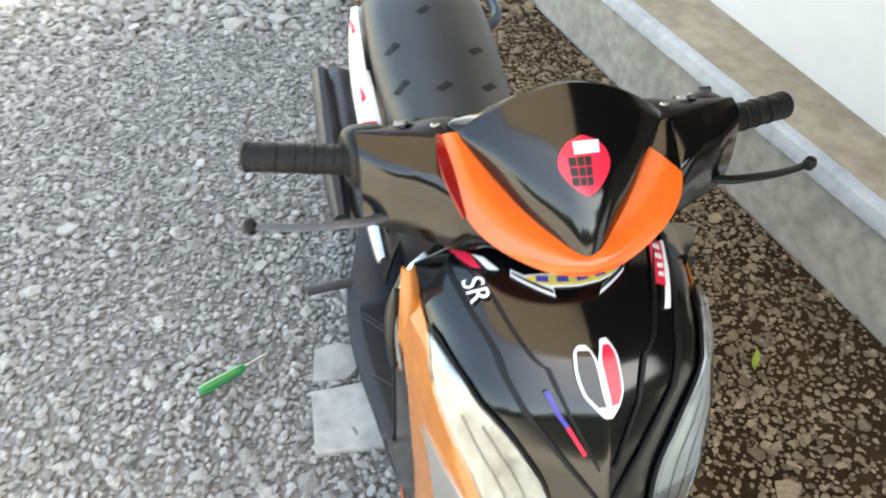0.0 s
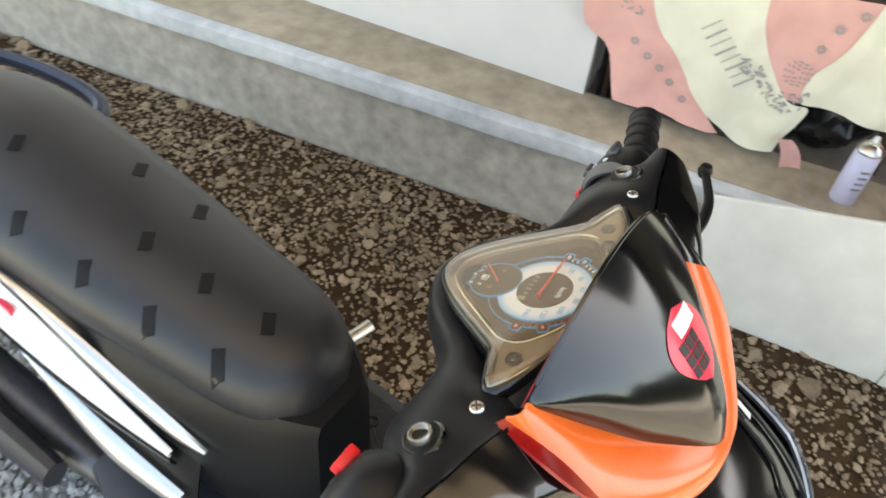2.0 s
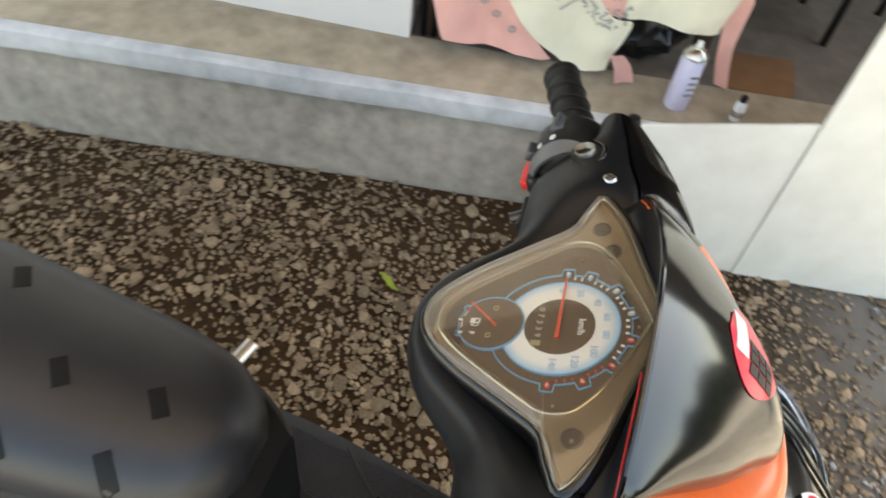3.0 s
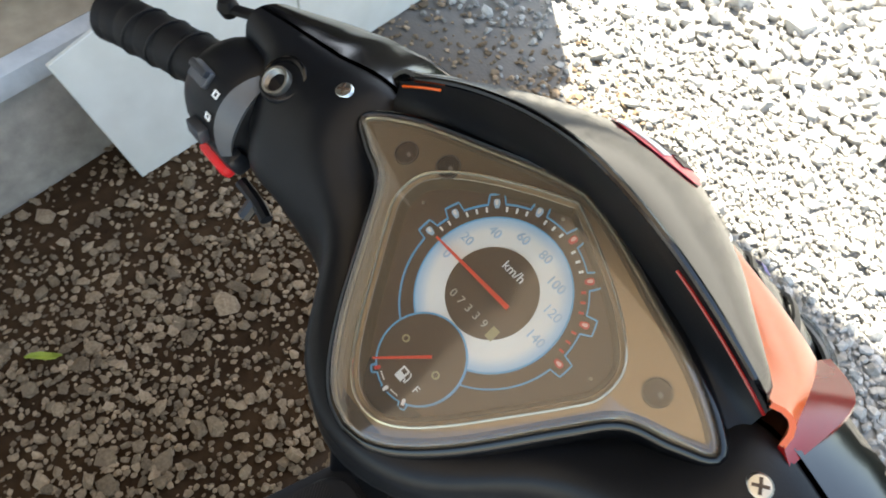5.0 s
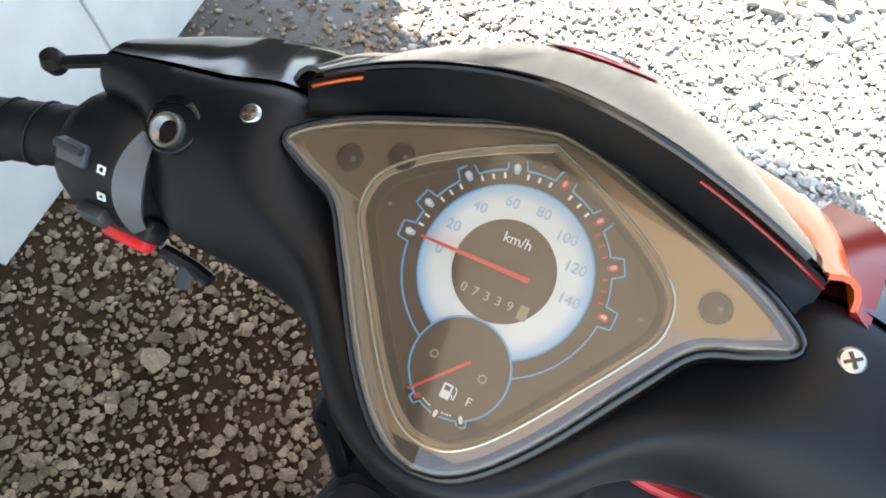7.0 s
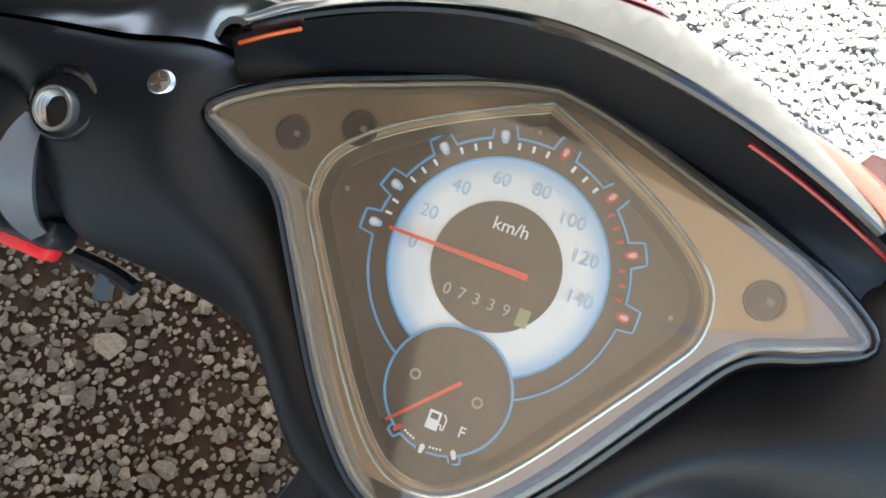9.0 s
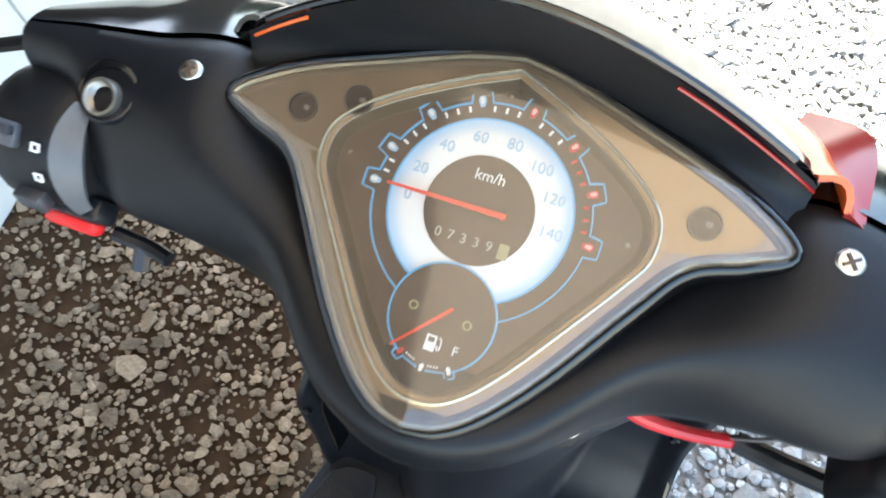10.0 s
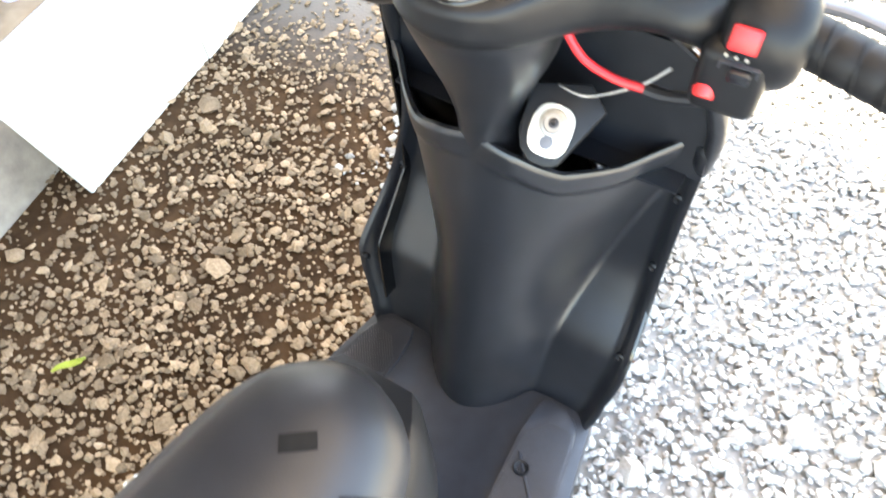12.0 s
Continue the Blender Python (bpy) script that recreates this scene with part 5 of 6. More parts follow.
def build_leg_shield():
    us = np.concatenate([np.linspace(-1, -0.8, 16), np.linspace(-0.785, 0.785, 80), np.linspace(0.8, 1, 16)])
    rows = [[shield_point(u, v) for u in us] for v in np.concatenate([np.linspace(0, 0.9, 56), np.linspace(0.91, 1, 14)])]
    top = rows[-1]
    # the mouths roll inwards and run down as the front walls of two deep pockets
    for dy, dz in ((-0.002, 0.0025), (-0.006, 0.002), (-0.009, -0.004), (-0.011, -0.02), (-0.012, -0.035)):
        rows.append([p + np.array((0.0, dy, dz)) for p in top])
    shield = part("inner_leg_shield", grid_skin(rows, 0.003), INNER_BLACK, scooter, "matte black inner leg shield with a rounded centre column", sharp=50, m=BODY)
    for u, v in ((0.95, 0.3), (0.93, 0.57), (-0.93, 0.84), (-0.93, 0.6), (-0.92, 0.36)):
        x, y, z = shield_point(u, v)
        boss = lathe([(0.0, 0.0), (0.007, 0.0), (0.0075, 0.004), (0.005, 0.006), (0.0035, 0.003), (0.0, 0.003)], 16)
        part("shield_screw", boss, SATIN_BLACK, shield, "recessed black screw", m=BODY @ Matrix.Translation((x, y, z)) @ Matrix.Rotation(radians(-90), 4, "X"))
    for side, reach in ((1, 0.166), (-1, 0.197)):
        back = [[(side * x, -0.088 - 0.01 * t, 0.785 + 0.145 * t) for x in np.linspace(0.015, reach, 8)] for t in np.linspace(0, 1, 6)]
        part("pocket_back", grid_skin(back, 0.003), INNER_BLACK, shield, "back wall of an open glove pocket", m=BODY)
        floor = [[(side * x, y, 0.786) for x in np.linspace(0.02, reach - 0.012, 6)] for y in (-0.09, -0.075, -0.06)]
        part("pocket_floor", grid_skin(floor, 0.003), INNER_BLACK, shield, m=BODY)
        edge = tube([(side * reach, -0.094, 0.79), (side * (reach + 0.003), -0.088, 0.84), (side * (reach - 0.003), -0.08, 0.885), (side * (reach - 0.02), -0.068, 0.925)], [0.006, 0.009, 0.01, 0.007], 12, 4)
        part("shield_shoulder", edge, INNER_BLACK, shield, "rounded shoulder of the leg shield", m=BODY)
    neck = []
    for z, w, back in ((0.79, 0.03, 0.02), (0.82, 0.03, 0.0235), (0.85, 0.03, 0.0245), (0.875, 0.034, 0.026), (0.91, 0.046, 0.033), (0.95, 0.062, 0.046), (0.985, 0.07, 0.058), (1.01, 0.072, 0.062)):
        neck.append([(w * math.copysign(abs(math.cos(t)) ** 0.8, math.cos(t)), -0.06 + (back + 0.06) * (0.5 + 0.5 * math.sin(t)), z) for t in np.linspace(0, 2 * math.pi, 36, endpoint=False)])
    neck = smooth_line(np.array(neck).reshape(len(neck), -1), 3).reshape(-1, 36, 3)
    part("steering_neck", loft(list(neck)), INNER_BLACK, scooter, "black steering column shroud", m=BODY)
    # key plate
    nrm = Vector((-0.16, 0.68, 0.72)).normalized()
    across = (Vector((-1, 0, 0)) - nrm * nrm.dot(Vector((-1, 0, 0)))).normalized()
    tilt = Matrix((across, nrm.cross(across), nrm)).transposed().to_4x4()
    tilt.translation = Vector((-0.056, -0.004, 0.868)) + nrm * 0.002
    plate_out = [(-0.03, 0.036), (0.02, 0.05), (0.041, 0.031), (0.0165, -0.028), (0.012, -0.0315), (0.004, -0.034), (-0.01, -0.033), (-0.022, -0.024), (-0.029, -0.008)]
    lock = part("ignition_lock", prism([tuple(p) for p in plate_out], -0.05, 0.006, 0.003), SATIN_BLACK, scooter, "ignition lock on a black raised plate", m=tilt)
    oval = [(0.0195 * math.copysign(abs(math.cos(t)) ** 0.7, math.cos(t)), 0.0245 * math.copysign(abs(math.sin(t)) ** 0.7, math.sin(t))) for t in np.linspace(0, 2 * math.pi, 28, endpoint=False)]
    part("lock_plate", prism(oval, 0.0, 0.0085, 0.0015), PALE_METAL, lock, "silver white lock shutter plate", m=tilt)
    part("lock_ring", lathe([(0.0, 0.008), (0.0135, 0.008), (0.0125, 0.0105), (0.009, 0.011), (0.0085, 0.0095), (0.0, 0.0095)], 24), NUT_STEEL, lock, "dull steel key ring", m=tilt @ Matrix.Translation((0, 0.007, 0)))
    part("key_slot", lathe([(0.0, 0.009), (0.005, 0.009), (0.0045, 0.0118), (0.002, 0.0122), (0.0, 0.0105)], 16), STICKER_BLACK, lock, "dark key hole", m=tilt @ Matrix.Translation((0, 0.007, 0)))
    part("shutter_button", lathe([(0.0, 0.008), (0.0065, 0.008), (0.0062, 0.011), (0.0, 0.0112)], 18), DARK_STEEL, lock, "round grey shutter button", m=tilt @ Matrix.Translation((0, -0.0115, 0)))
    part("column_bolt", lathe([(0.0, 0.0), (0.0035, 0.0), (0.003, 0.003), (0.0, 0.0035)], 12), STEEL, shield, "small column screw", m=BODY @ Matrix.Translation((-0.003, 0.013, 0.835)) @ Matrix.Rotation(radians(-70), 4, "X"))


def build_footboard():
    rows = []
    for y, w, z in ((-0.04, 0.165, 0.31), (0.0, 0.182, 0.318), (0.03, 0.194, 0.325), (0.085, 0.204, 0.328), (0.15, 0.216, 0.329), (0.25, 0.234, 0.33), (0.35, 0.243, 0.332), (0.45, 0.238, 0.345), (0.52, 0.215, 0.385), (0.56, 0.2, 0.43)):
        half = [(0.0, z + 0.004), (0.07, z + 0.004), (0.09, z + 0.014), (0.12, z + 0.018), (w - 0.02, z + 0.018), (w - 0.004, z + 0.012), (w, z), (w - 0.005, z - 0.03), (w - 0.03, z - 0.05), (0.0, z - 0.05)]
        ringp = [(x, y, zz) for x, zz in half] + [(-x, y, zz) for x, zz in half[-2:0:-1]]
        rows.append(ringp)
    flat = np.array(rows).reshape(len(rows), -1)
    dense = smooth_line(flat, 4).reshape(-1, len(rows[0]), 3)
    board = part("footboard", loft(list(dense)), FOOT_GREY, scooter, "worn dark grey plastic footboard", sharp=50, m=BODY)
    for side in (1, -1):
        pad = smooth_line([(0.11, 0.05), (0.15, 0.035), (0.18, 0.06), (0.2, 0.2), (0.214, 0.3), (0.217, 0.41), (0.16, 0.43), (0.13, 0.38), (0.118, 0.25)], 4, closed=True)
        mat_pad = part("foot_pad", prism([(side * x, y) for x, y in pad], 0.345, 0.353, 0.002), FOOT_GREY, board, "raised foot pad with fine slanting ribs", m=BODY)

        def inside(x, y):
            hit = False
            for (ax, ay), (bx, by) in zip(pad, np.roll(pad, -1, 0)):
                if (ay > y) != (by > y) and x < (bx - ax) * (y - ay) / (by - ay) + ax:
                    hit = not hit
            return hit

        for k in range(70):
            y0 = 0.1 + k * 0.0062
            run = [(x, y0 - (x - 0.11) * 1.25) for x in np.linspace(0.112, 0.216, 40)]
            run = [p for p in run if inside(*p) and p[1] > 0.055]
            if len(run) < 4:
                continue
            (xa, ya), (xb, yb) = run[1], run[-2]
            rib = [(side * xa, ya - 0.0013), (side * xa, ya + 0.0013), (side * xb, yb + 0.0013), (side * xb, yb - 0.0013)]
            part("pad_rib", prism(rib, 0.3525, 0.3548), PAD_RIB, mat_pad, m=BODY)
        for ya, yb in ((0.36, 0.25), (0.375, 0.265), (0.215, 0.12)):
            part("pad_seam", tube([(side * 0.208, ya, 0.3545), (side * 0.165, (ya + yb) / 2 + 0.005, 0.3552), (side * 0.122, yb, 0.3545)], 0.0022, 6, 3), FOOT_GREY, mat_pad, m=BODY)
        for x, y in ((0.135, 0.14), (0.165, 0.305)):
            well = lathe([(0.0, 0.001), (0.006, 0.001), (0.0075, 0.004), (0.0105, 0.005), (0.0115, 0.003), (0.0115, 0.0)], 20)
            part("board_screw", well, SATIN_BLACK, board, "recessed footboard screw", m=BODY @ Matrix.Translation((side * x, y, 0.3535)))
    for side in (1, -1):
        rows = []
        for y, x, z in smooth_line([(0.02, 0.172, 0.3), (-0.02, 0.18, 0.31), (-0.06, 0.176, 0.322), (-0.1, 0.155, 0.335)], 4):
            rows.append([(side * (x - 0.02 * t), y, z - 0.13 * t) for t in np.linspace(0, 1, 5)])
        part("lower_side_panel", grid_skin(rows, 0.004), ORANGE, scooter, "orange lower side panel below the footboard", sharp=60, m=BODY)
    return board


def build_seat_and_body():
    secs = [(0.241, 0.03, 0.735, 0.05), (0.254, 0.055, 0.752, 0.07), (0.286, 0.084, 0.768, 0.085), (0.345, 0.103, 0.778, 0.09), (0.45, 0.116, 0.787, 0.09), (0.6, 0.132, 0.797, 0.095), (0.75, 0.14, 0.812, 0.1), (0.9, 0.142, 0.826, 0.1), (1.02, 0.128, 0.826, 0.095), (1.08, 0.1, 0.815, 0.08), (1.105, 0.06, 0.8, 0.06)]
    dense = smooth_line(secs, 5)
    rings = []
    for y, w, z, h in dense:
        half = [(0.0, z), (0.35 * w, z - 0.002), (0.7 * w, z - 0.012), (0.92 * w, z - 0.032), (w, z - 0.058), (0.98 * w, z - h), (0.6 * w, z - h - 0.012), (0, z - h - 0.012)]
        rings.append([(x, y, zz) for x, zz in half] + [(-x, y, zz) for x, zz in half[-2:0:-1]])
    seat = part("seat", loft(rings), VINYL, scooter, "long black vinyl scooter seat with small dark worn patches", sharp=70, m=BODY)

    def top(y, x):
        w, z = np.interp(y, dense[:, 0], dense[:, 1]), np.interp(y, dense[:, 0], dense[:, 2])
        return z - np.interp(abs(x) / w, (0, 0.35, 0.7, 0.92, 1.0), (0, 0.002, 0.012, 0.032, 0.058)) + 0.0007

    for x, y in ((-0.016, 0.546), (-0.015, 0.435), (-0.009, 0.333), (-0.014, 0.822), (-0.011, 0.946), (-0.098, 0.702), (-0.096, 0.574), (-0.092, 0.456), (-0.082, 0.347), (0.072, 0.668), (0.073, 0.544)):
        rows = []
        for a in np.linspace(-0.0165, 0.0165, 6):
            row = []
            for b in np.linspace(-0.0085, 0.0085, 4):
                px, py = x + 0.78 * a - 0.62 * b, y + 0.62 * a + 0.78 * b
                row.append((px, py, top(py, px)))
            rows.append(row)
        part("seat_patch", grid_skin(rows, -0.0004), SEAT_MARK, seat, m=BODY)
    # body under the seat
    rings = []
    for y, w, zt, zb in smooth_line([(0.222, 0.05, 0.69, 0.36), (0.278, 0.088, 0.705, 0.37), (0.4, 0.125, 0.715, 0.42), (0.6, 0.14, 0.725, 0.5), (0.85, 0.15, 0.75, 0.56), (1.05, 0.12, 0.765, 0.62), (1.25, 0.07, 0.785, 0.68), (1.33, 0.03, 0.79, 0.73)], 5):
        half = [(0.0, zt), (w * 0.85, zt), (w, zt - 0.02), (w * 1.08, (zt + zb) / 2), (w * 0.9, zb + 0.02), (w * 0.7, zb), (0, zb)]
        rings.append([(x, y, zz) for x, zz in half] + [(-x, y, zz) for x, zz in half[-2:0:-1]])
    part("body_shell", loft(rings), SATIN_BLACK, scooter, "gloss black body under the seat", sharp=40, m=BODY)
    for side in (1, -1):
        def cowl(name, pts, mat, label):
            """A tilted facet from rows of y, upper x and z, lower x and z."""
            rows = []
            for y, x0, z0, x1, z1 in smooth_line(pts, 6):
                rows.append([(side * (1.0 if side < 0 else 0.84) * (x0 + (x1 - x0) * t + 0.004 * math.sin(math.pi * t)), y, z0 + (z1 - z0) * t + 0.003 * math.sin(math.pi * t)) for t in np.linspace(0, 1, 5)])
            part(name, grid_skin(rows, 0.004), mat, scooter, label, sharp=60, m=BODY)

        cowl("side_cowl_top", [(0.35, 0.124, 0.612, 0.127, 0.607), (0.4, 0.13, 0.648, 0.142, 0.632), (0.52, 0.138, 0.7, 0.152, 0.684), (0.62, 0.143, 0.728, 0.15, 0.718), (0.7, 0.147, 0.745, 0.15, 0.742)], SILVER, "narrow silver upper side trim")
        # White and black facets paint sky and ground reflections onto one cowl.
        cowl("side_cowl", [(0.4, 0.145, 0.588, 0.15, 0.58), (0.5, 0.148, 0.64, 0.166, 0.615), (0.62, 0.15, 0.695, 0.178, 0.655), (0.76, 0.152, 0.74, 0.182, 0.695), (0.88, 0.15, 0.767, 0.174, 0.735), (0.94, 0.148, 0.778, 0.162, 0.764)], WHITE_GLOSS, "side cowl facet, sky reflection painted white")
        cowl("side_cowl_fold", [(0.4, 0.15, 0.579, 0.146, 0.555), (0.52, 0.167, 0.614, 0.162, 0.575), (0.64, 0.178, 0.654, 0.17, 0.605), (0.78, 0.181, 0.694, 0.172, 0.65), (0.92, 0.174, 0.734, 0.166, 0.7)], HOOD_BLACK, "side cowl fold, ground reflection painted black")
        cowl("side_cowl_lower", [(0.385, 0.157, 0.504, 0.165, 0.492), (0.4, 0.158, 0.51, 0.174, 0.49), (0.5, 0.164, 0.545, 0.185, 0.52), (0.6, 0.168, 0.585, 0.18, 0.565), (0.68, 0.168, 0.61, 0.172, 0.605)], SILVER, "silver lower side trim")
        cowl("side_under_panel", [(0.37, 0.118, 0.585, 0.158, 0.44), (0.42, 0.13, 0.6, 0.165, 0.44), (0.55, 0.145, 0.63, 0.17, 0.46), (0.68, 0.15, 0.66, 0.165, 0.5)], SATIN_BLACK, "dark lower body panel")
        for y, z in ((0.86, 0.757), (0.66, 0.706)) if side < 0 else ():
            part("side_sticker", box(side * 0.166 - 0.004, y, z - 0.01, side * 0.166 + 0.004, y + 0.05, z + 0.004), STICKER_RED, scooter, "red sticker strip", m=BODY)
    # tail: silver grab rail and lamp
    rail = [(-0.137, 0.985, 0.78), (-0.138, 1.02, 0.785), (-0.12, 1.09, 0.79), (-0.06, 1.15, 0.79), (0.0, 1.16, 0.79), (0.05, 1.14, 0.785), (0.09, 1.1, 0.775), (0.1, 1.02, 0.765)]
    part("grab_rail", tube(rail, [0.016, 0.024, 0.036, 0.04, 0.038, 0.028, 0.02, 0.015], 12, 5, flat=0.5), WHITE_GLOSS, scooter, "pale silver grab rail round the seat", m=BODY)
    part("grab_bar", tube([(0.1, 1.28, 0.75), (0.15, 1.2, 0.748), (0.185, 1.08, 0.742), (0.19, 0.95, 0.735), (0.15, 0.9, 0.73)], 0.014, 10, 4), GRAB_BLUE, scooter, "dark blue-grey side grab bar", m=BODY)
    part("tail_lamp", tube([(-0.06, 1.27, 0.745), (0, 1.325, 0.745), (0.06, 1.27, 0.745)], 0.03, 12, 5), DEEP_RED, scooter, "red tail lamp", m=BODY)
    part("rear_fender", tube([(0, 1.2, 0.6), (0, 1.3, 0.52), (0, 1.36, 0.4)], [0.09, 0.085, 0.07], 12, 5, flat=0.2), SATIN_BLACK, scooter, "black rear fender", m=BODY)
    for side in (1, -1):
        part("passenger_peg", tube([(side * 0.2, 0.47, 0.355), (side * 0.27, 0.455, 0.365), (side * 0.325, 0.44, 0.372)], [0.012, 0.013, 0.014], 12, 4, flat=0.7), STEEL if side > 0 else DARK_STEEL, scooter, "bare alloy passenger foot peg", m=BODY)


def wheel(name, y, radius, width):
    m = BODY @ Matrix.Translation((0, y, radius)) @ Matrix.Rotation(radians(90), 4, "Y")
    w = empty(name)
    w.parent = scooter
    r, h = radius, width / 2
    tyre = lathe([(r * 0.68, -h * 0.8), (r * 0.82, -h), (r * 0.94, -h * 0.75), (r, 0), (r * 0.94, h * 0.75), (r * 0.82, h), (r * 0.68, h * 0.8), (r * 0.68, -h * 0.8)], 48)
    part("tyre", tyre, RUBBER, w, "worn black tyre", m=m)
    rim = lathe([(r * 0.69, -h * 0.7), (r * 0.62, -h * 0.6), (r * 0.6, 0), (r * 0.62, h * 0.6), (r * 0.69, h * 0.7), (r * 0.69, -h * 0.7)], 40)
    part("rim", rim, SATIN_BLACK, w, m=m)
    part("hub", lathe([(0, -h), (r * 0.2, -h), (r * 0.2, h), (0, h)], 20), DARK_STEEL, w, m=m)
    for k in range(5):
        a = k * 2 * math.pi / 5
        part("spoke", tube([(r * 0.18 * math.cos(a), r * 0.18 * math.sin(a), 0), (r * 0.62 * math.cos(a), r * 0.62 * math.sin(a), 0)], 0.014, 8, 2), SATIN_BLACK, w, m=m)


def build_running_gear():
    wheel("front_wheel", -0.36, 0.265, 0.075)
    wheel("rear_wheel", 0.9, 0.265, 0.085)
    for side in (1, -1):
        part("fork_leg", tube([(side * 0.06, -0.36, 0.27), (side * 0.065, -0.26, 0.5), (side * 0.05, -0.2, 0.66)], 0.017, 12, 3), STEEL, scooter, "steel front fork leg", m=BODY)
    rows = []
    for a in np.linspace(radians(15), radians(165), 18):
        rows.append([(x, -0.36 - 0.29 * math.cos(a), 0.265 + 0.29 * math.sin(a) - 0.02 * (abs(x) / 0.055) ** 2) for x in np.linspace(-0.055, 0.055, 7)])
    part("front_fender", grid_skin(rows, 0.003), HOOD_BLACK, scooter, "black front fender", m=BODY)
    part("engine_case", box(-0.11, 0.55, 0.2, 0.12, 0.92, 0.4, 0.03, 3), DARK_STEEL, scooter, "dark engine and belt case", m=BODY)
    part("underframe", box(-0.12, 0.06, 0.19, 0.12, 0.56, 0.275, 0.02), SATIN_BLACK, scooter, "black frame under the footboard", m=BODY)
    muffler = part("muffler", tube([(-0.165, 0.6, 0.33), (-0.18, 0.75, 0.38), (-0.195, 0.95, 0.44), (-0.2, 1.12, 0.49)], [0.03, 0.042, 0.045, 0.04], 18, 5), DARK_STEEL, scooter, "dark blue-grey exhaust muffler", m=BODY)
    part("heat_shield", tube([(-0.232, 0.62, 0.4), (-0.24, 0.8, 0.445), (-0.245, 1.08, 0.52)], [0.022, 0.03, 0.024], 10, 4, flat=1.6), FOOT_GREY, muffler, "grey-blue heat shield plate", m=BODY)
    part("shock_absorber", tube([(0.12, 0.86, 0.32), (0.12, 0.98, 0.62)], 0.025, 12, 3), DARK_STEEL, scooter, "rear shock absorber", m=BODY)
    for side in (1, -1):
        part("centre_stand_leg", tube([(side * 0.07, 0.52, 0.22), (side * 0.13, 0.5, 0.1), (side * 0.15, 0.47, 0.012)], 0.012, 10, 3), DARK_STEEL, scooter, "centre stand leg on the ground", m=BODY)


build_handlebar_cover()
build_hood()
build_meter()
build_grips_and_levers()
build_fascia()
build_leg_shield()
build_footboard()
build_seat_and_body()
build_running_gear()


# ---- boards against the porch, cloth, cans and small things ----
def build_boards():
    def panel(corners, thick, label, name="white_board"):
        a = [np.array(c, float) for c in corners]
        nrm = np.cross(a[1] - a[0], a[3] - a[0])
        nrm = nrm / np.linalg.norm(nrm) * thick
        bm = from_arrays([tuple(p) for p in a] + [tuple(p + nrm) for p in a], [(0, 1, 2, 3), (7, 6, 5, 4), (0, 4, 5, 1), (1, 5, 6, 2), (2, 6, 7, 3), (3, 7, 4, 0)])
        bmesh.ops.subdivide_edges(bm, edges=bm.edges[:], cuts=5, use_grid_fill=True)
        for v in bm.verts:
            v.co += Vector((0.003 * noise.noise(v.co * 4.0), 0, 0.002 * noise.noise(v.co * 9.0)))
        bmesh.ops.bevel(bm, geom=[e for e in bm.edges if len(e.link_faces) == 2 and e.calc_face_angle(0) > 1.0], offset=0.002, segments=1, affect="EDGES")
        return tagged(part(name, bm, BOARD_WHITE), label, "board", group="white boards")

    panel([(1.163, -0.055, 0.002), (1.2225, -0.575, 0.002), (1.235, -0.578, 0.512), (1.18, 0.01, 0.375)], -0.012, "white sheet board with a slanted top leaning on the porch edge")
    panel([(1.219, -0.577, 0.002), (1.342, -1.555, 0.002), (1.352, -1.56, 1.1), (1.23, -0.582, 1.1)], -0.014, "tall white sheet board standing on the gravel")


